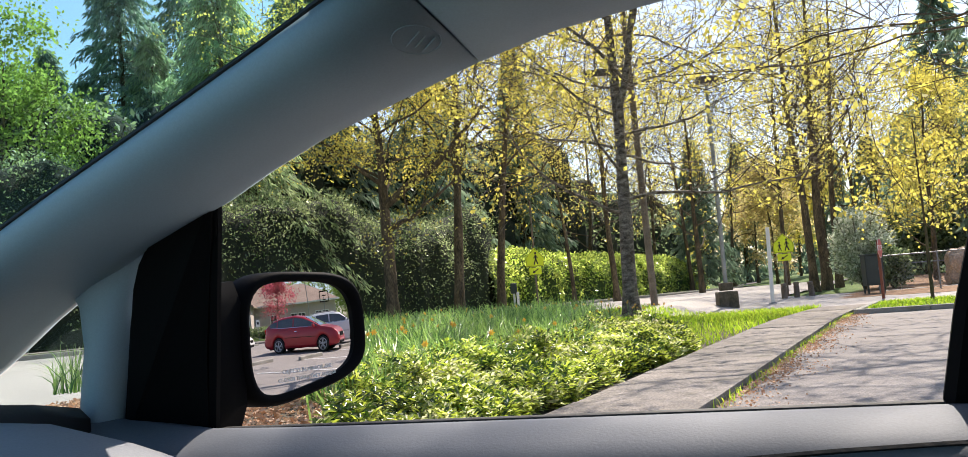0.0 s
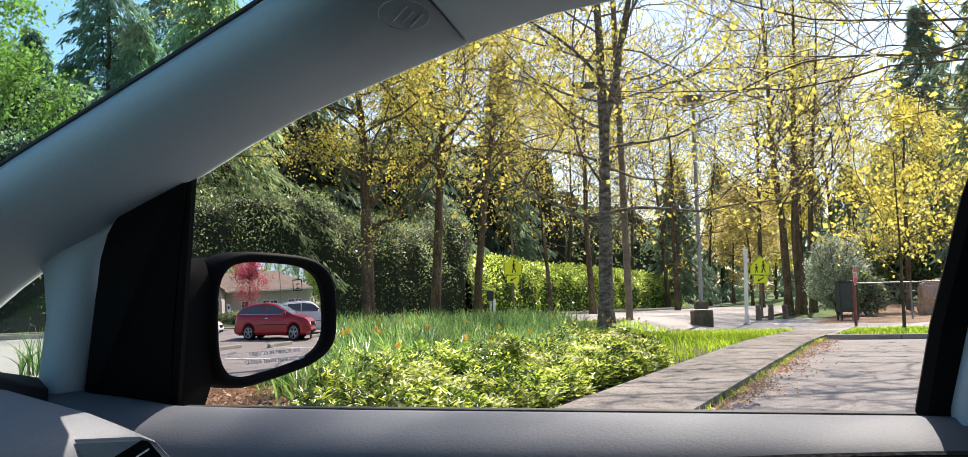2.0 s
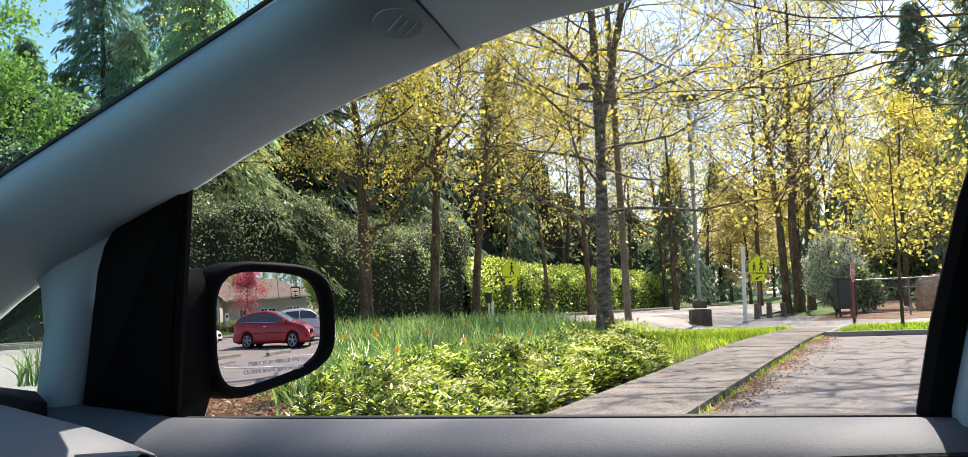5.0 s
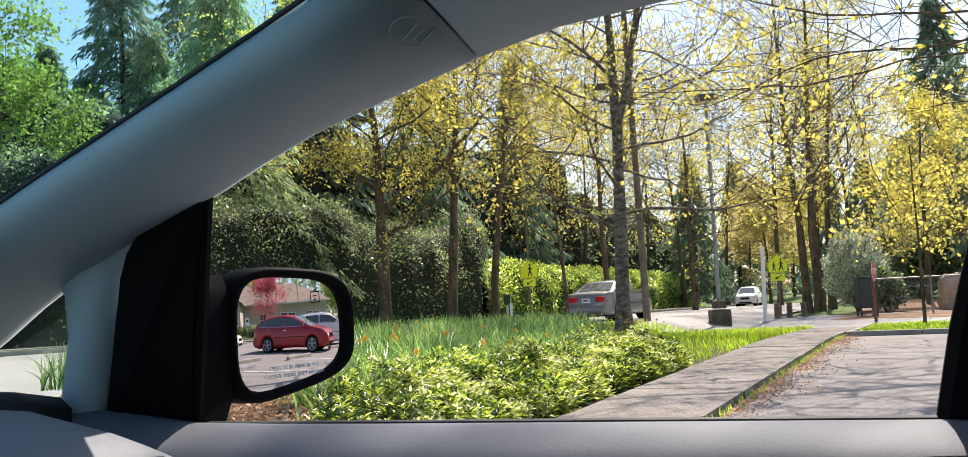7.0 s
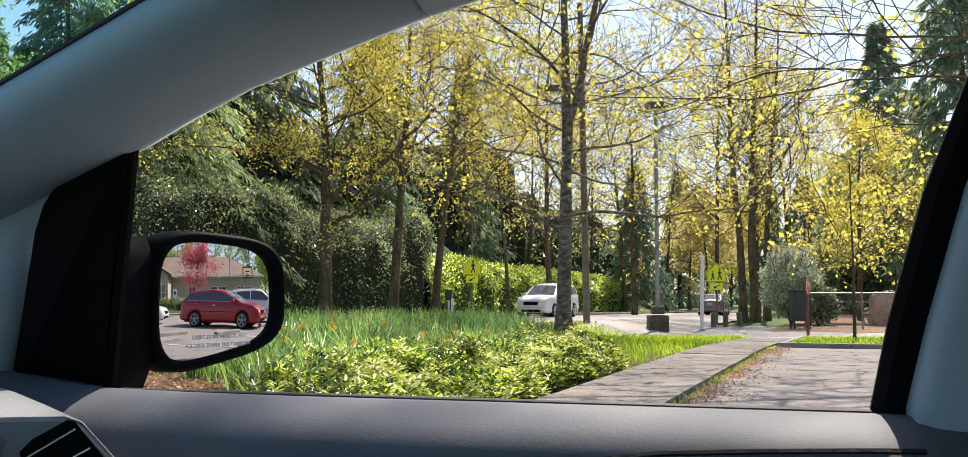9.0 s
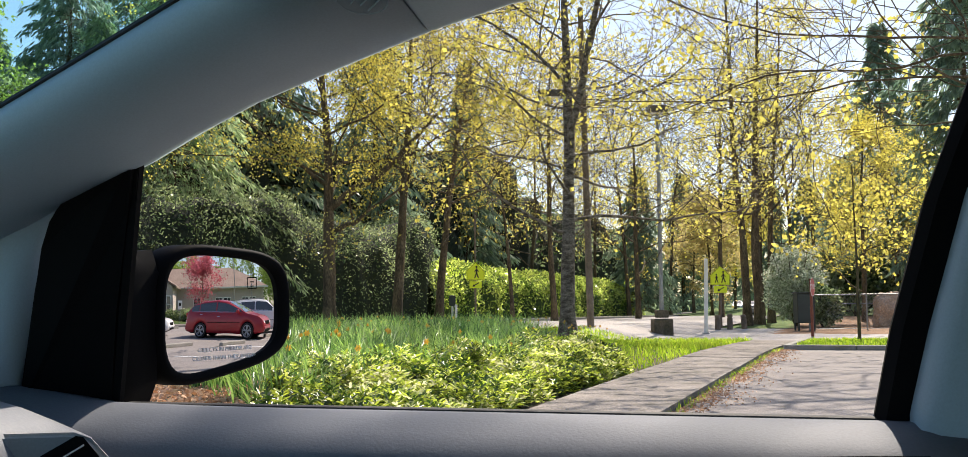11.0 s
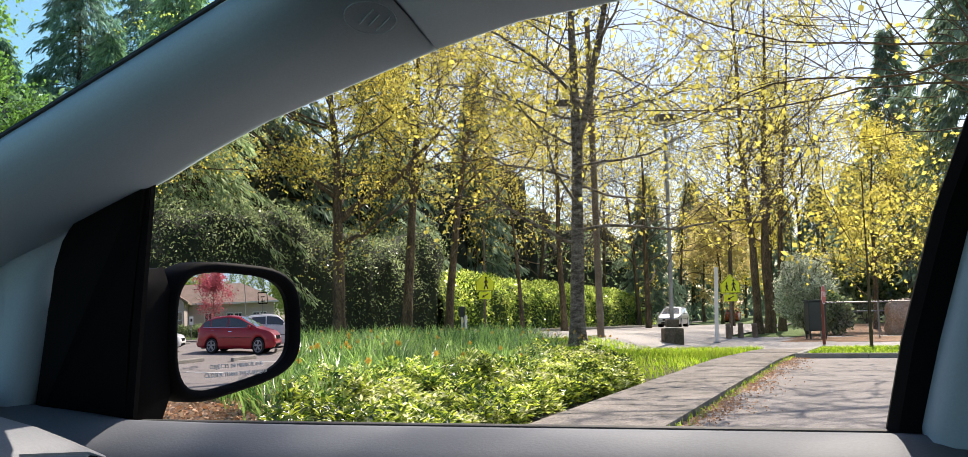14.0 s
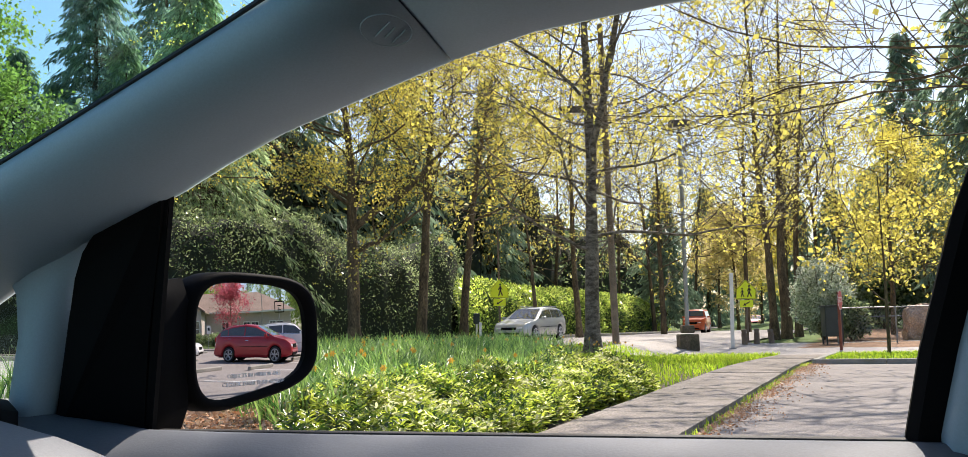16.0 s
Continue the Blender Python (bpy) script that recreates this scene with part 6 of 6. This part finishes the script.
M["render"] = mat("pale_wall", (0.50, 0.44, 0.40), (0.45, 0.40, 0.365), 0.9, 0.8, 25, 0.2, space="World", grain=0.08)
M["shingle"] = mat("brown_shingle", (0.27, 0.20, 0.16), (0.21, 0.155, 0.125), 0.9, 1.0, 9, 0.5, space="World", grain=0.25)
house = tagged(empty("building", pose(42, 0, 0)), "single-storey pale building with a brown hipped roof and gabled wing", "building")
part("wall", boxed(0, 10, -12, 8.2, 0, 3.8), M["render"], house)
bm = bmesh.new()
v = [bm.verts.new(p) for p in ((-0.7, -12.6, 3.75), (10.7, -12.6, 3.75), (10.7, 8.9, 3.75), (-0.7, 8.9, 3.75), (5, -8, 6.6), (5, 3.2, 6.6))]
for f in ((0, 3, 5, 4), (3, 2, 5), (2, 1, 4, 5), (1, 0, 4), (3, 0, 1, 2)):
    bm.faces.new([v[i] for i in f])
bmesh.ops.recalc_face_normals(bm, faces=bm.faces[:])
part("roof", bm, M["shingle"], house)
part("fascia", boxed(-0.74, -0.7, -12.6, 8.9, 3.6, 3.78), M["white_paint"], house)
part("wing_wall", slab([(-4, -13.5, 0), (-4, -4.8, 0), (-4, -4.8, 3.8), (-4, -9.1, 6.3), (-4, -13.5, 3.8)], (1, 0, 0), 4.0), M["render"], house)
part("wing_roof", slab([(-4.5, -4.2, 3.55), (-4.5, -9.1, 6.42), (-4.5, -14.1, 3.55), (-4.5, -14.1, 3.75), (-4.5, -9.1, 6.65), (-4.5, -4.2, 3.75)], (1, 0, 0), 7.0), M["shingle"], house)


def window_at(x, y, w, z0, z1, name="window"):
    wd = part(name, boxed(x - 0.06, x + 0.02, y - w / 2 - 0.1, y + w / 2 + 0.1, z0 - 0.1, z1 + 0.1, bevel=0.01), M["white_paint"], house, "white framed window")
    part("pane", boxed(x - 0.08, x - 0.05, y - w / 2, y + w / 2, z0, z1), M["tint"], wd)
    part("glazing_bar", boxed(x - 0.1, x - 0.07, y - 0.03, y + 0.03, z0, z1), M["white_paint"], wd)
    part("glazing_bar", boxed(x - 0.1, x - 0.07, y - w / 2, y + w / 2, (z0 + z1) / 2 - 0.03, (z0 + z1) / 2 + 0.03), M["white_paint"], wd)


for y in (-7.0, -5.6, -10.5):
    window_at(-4, y, 1.0, 0.9, 2.6)
for y in (-2.0, 1.2, 2.4, 5.2, 6.4):
    window_at(0, y, 0.9, 1.1, 2.5)
for y in (-0.2, 4.1):
    dr = part("door", boxed(-0.06, 0.02, y - 0.5, y + 0.5, 0, 2.2, bevel=0.01), M["white_paint"], house)
    part("pane", boxed(-0.08, -0.05, y - 0.3, y + 0.3, 0.9, 2.0), M["tint"], dr)
broadleaf(91, 33, -0.9, 5.9, 0.09, 0.36, 14, 2.5, "leaf_red", 0.16, 7, "small ornamental tree in crimson leaf", up=0.08, kids=(0, 4, 4, 0))
for k, (x, y) in enumerate(((57, 15), (54, 22))):
    shrub(130 + k, x, y, 11, 10, 7000, "leaf_green", 0.4, "tall green thicket behind the building", "thicket")
for k, y in enumerate((-6.8, -4.8, -3.0, -9)):
    shrub(95 + k, 36.8, y, 2.2, 1.3, 2500, "leaf_dark", 0.16, "low clipped shrub before the building", "shrub")
ps = tagged(empty("parking_sign", pose(30, -2.85, 0, 0, 0, 90)), "small white parking sign on a thin post", "sign")
part("post", rodded((0, 0, -0.1), (0, 0, 2.0), 0.03, None, 6), M["steel"], ps)
pan = part("panel", boxed(-0.2, 0.2, 0.03, 0.04, 1.25, 1.95, bevel=0.003), M["white_paint"], ps)
part("bar", boxed(-0.1, 0.1, 0.039, 0.045, 1.5, 1.75), M["sign_black"], pan)
fp = tagged(empty("flag_pole", pose(35, 3.1, 0)), "thin pale pole before the building", "pole")
part("pole", rodded((0, 0, -0.1), (0, 0, 9.0), 0.05, 0.035, 8), M["steel"], fp)
part("foot", rodded((0, 0, 0), (0, 0, 0.25), 0.14, 0.1, 10), M["steel"], fp)
hoop = tagged(empty("basketball_hoop", pose(34, 5.4, 0)), "basketball hoop on a grey post", "hoop")
part("post", rodded((0.6, 0, -0.1), (0.6, 0, 3.6), 0.06, None, 8), M["steel"], hoop)
part("brace", rodded((0.6, 0, 3.3), (0.0, 0, 3.5), 0.04, None, 8), M["steel"], hoop)
bm = bmesh.new()
for p, q in (((0, -0.6, 3.1), (0, 0.6, 3.1)), ((0, -0.6, 4.1), (0, 0.6, 4.1)), ((0, -0.6, 3.1), (0, -0.6, 4.1)), ((0, 0.6, 3.1), (0, 0.6, 4.1)), ((-0.02, -0.25, 3.3), (-0.02, 0.25, 3.3)), ((-0.02, -0.25, 3.7), (-0.02, 0.25, 3.7))):
    rod(bm, p, q, 0.05, None, 6)
part("backboard_frame", bm, M["black"], hoop)
for k, (x, y, h) in enumerate(((62, -14, 13), (60, -6, 12), (64, 2, 11), (60, 9, 13), (66, 16, 14), (58, 22, 13), (50, 26, 12))):
    broadleaf(110 + k, x, y, h, 0.22, 0.12, 16, 5.5, "leaf_green", 0.32, 3, "leafy green tree behind the building", group="trees behind the building")
tagged(sheet("far_lawn", np.arange(29.5, 70, 2.0), np.arange(-30, 32, 2.0), M["turf"], 0.05), "grass round the building")
walkway = part("walkway", boxed(27.5, 29.5, -25, 30, -0.05, 0.12, bevel=0.02), M["concrete"])
tagged(walkway, "concrete walkway before the building", kind="structure")

# etched words on the mirror glass
M["etch"] = mat("etched_words", (0.95, 0.95, 0.96), (0.9, 0.9, 0.91), 0.6, 8, 90, 0.0)
for text, z, w in (("OBJECTS IN MIRROR ARE", -0.047, 0), ("CLOSER THAN THEY APPEAR", -0.058, 0)):
    letters("etched_words", text, 0.0078, M["etch"], mirror, pose(0.0128 - (z * z) / (2 * CONVEX) - 0.0002, 0.002, z, 90, 0, 90), 0.0001)


# ---- what moves ----
def along(thing, off, keys, away):
    """Keys a car along the street; keys: seconds and the lane's y."""
    rows = []
    for t, y in keys:
        x, yy, h = lane(y, off)
        rows.append((t, pose(x, yy, float(g(x, yy)) + 0.006, 0, 0, 90 - math.degrees(h) + (0 if away else 180))))
    walk(thing, rows)


def motions():
    along(sedan, -0.8, ((0, -39), (3.2, -32), (4.4, -10), (5.8, 15.8), (6.0, 19.2), (6.5, 27.7), (7.0, 35.8), (7.5, 43.4), (8.0, 51), (8.5, 58.5), (9.0, 65), (9.2, 67.6), (10.5, 88), (12, 114), (14, 150), (16, 188)), True)
    along(white_suv, 3.6, ((0, 260), (3, 185), (5, 134), (6.0, 114), (6.5, 97), (7.0, 81), (7.5, 70), (8.0, 60), (8.5, 52), (9.0, 45), (9.2, 42.2), (10, 30), (11, 14), (12, -4), (14, -30), (16, -38)), False)
    along(silver_car, 3.6, ((0, 390), (6, 280), (9.5, 186), (11.5, 128), (12.0, 110), (12.5, 95), (13.0, 85), (13.5, 76.5), (14.0, 67.6), (14.5, 62), (15.0, 54), (15.5, 46), (16.0, 40)), False)
    along(jeep, 3.6, ((0, 398), (8, 290), (11.5, 200), (12.5, 165), (13.5, 126), (14.5, 97), (15.5, 78), (16.0, 71)), False)
    along(far_car, 3.6, ((0, 399), (9, 330), (13, 220), (15, 152), (15.5, 137), (16, 124)), False)


motions()
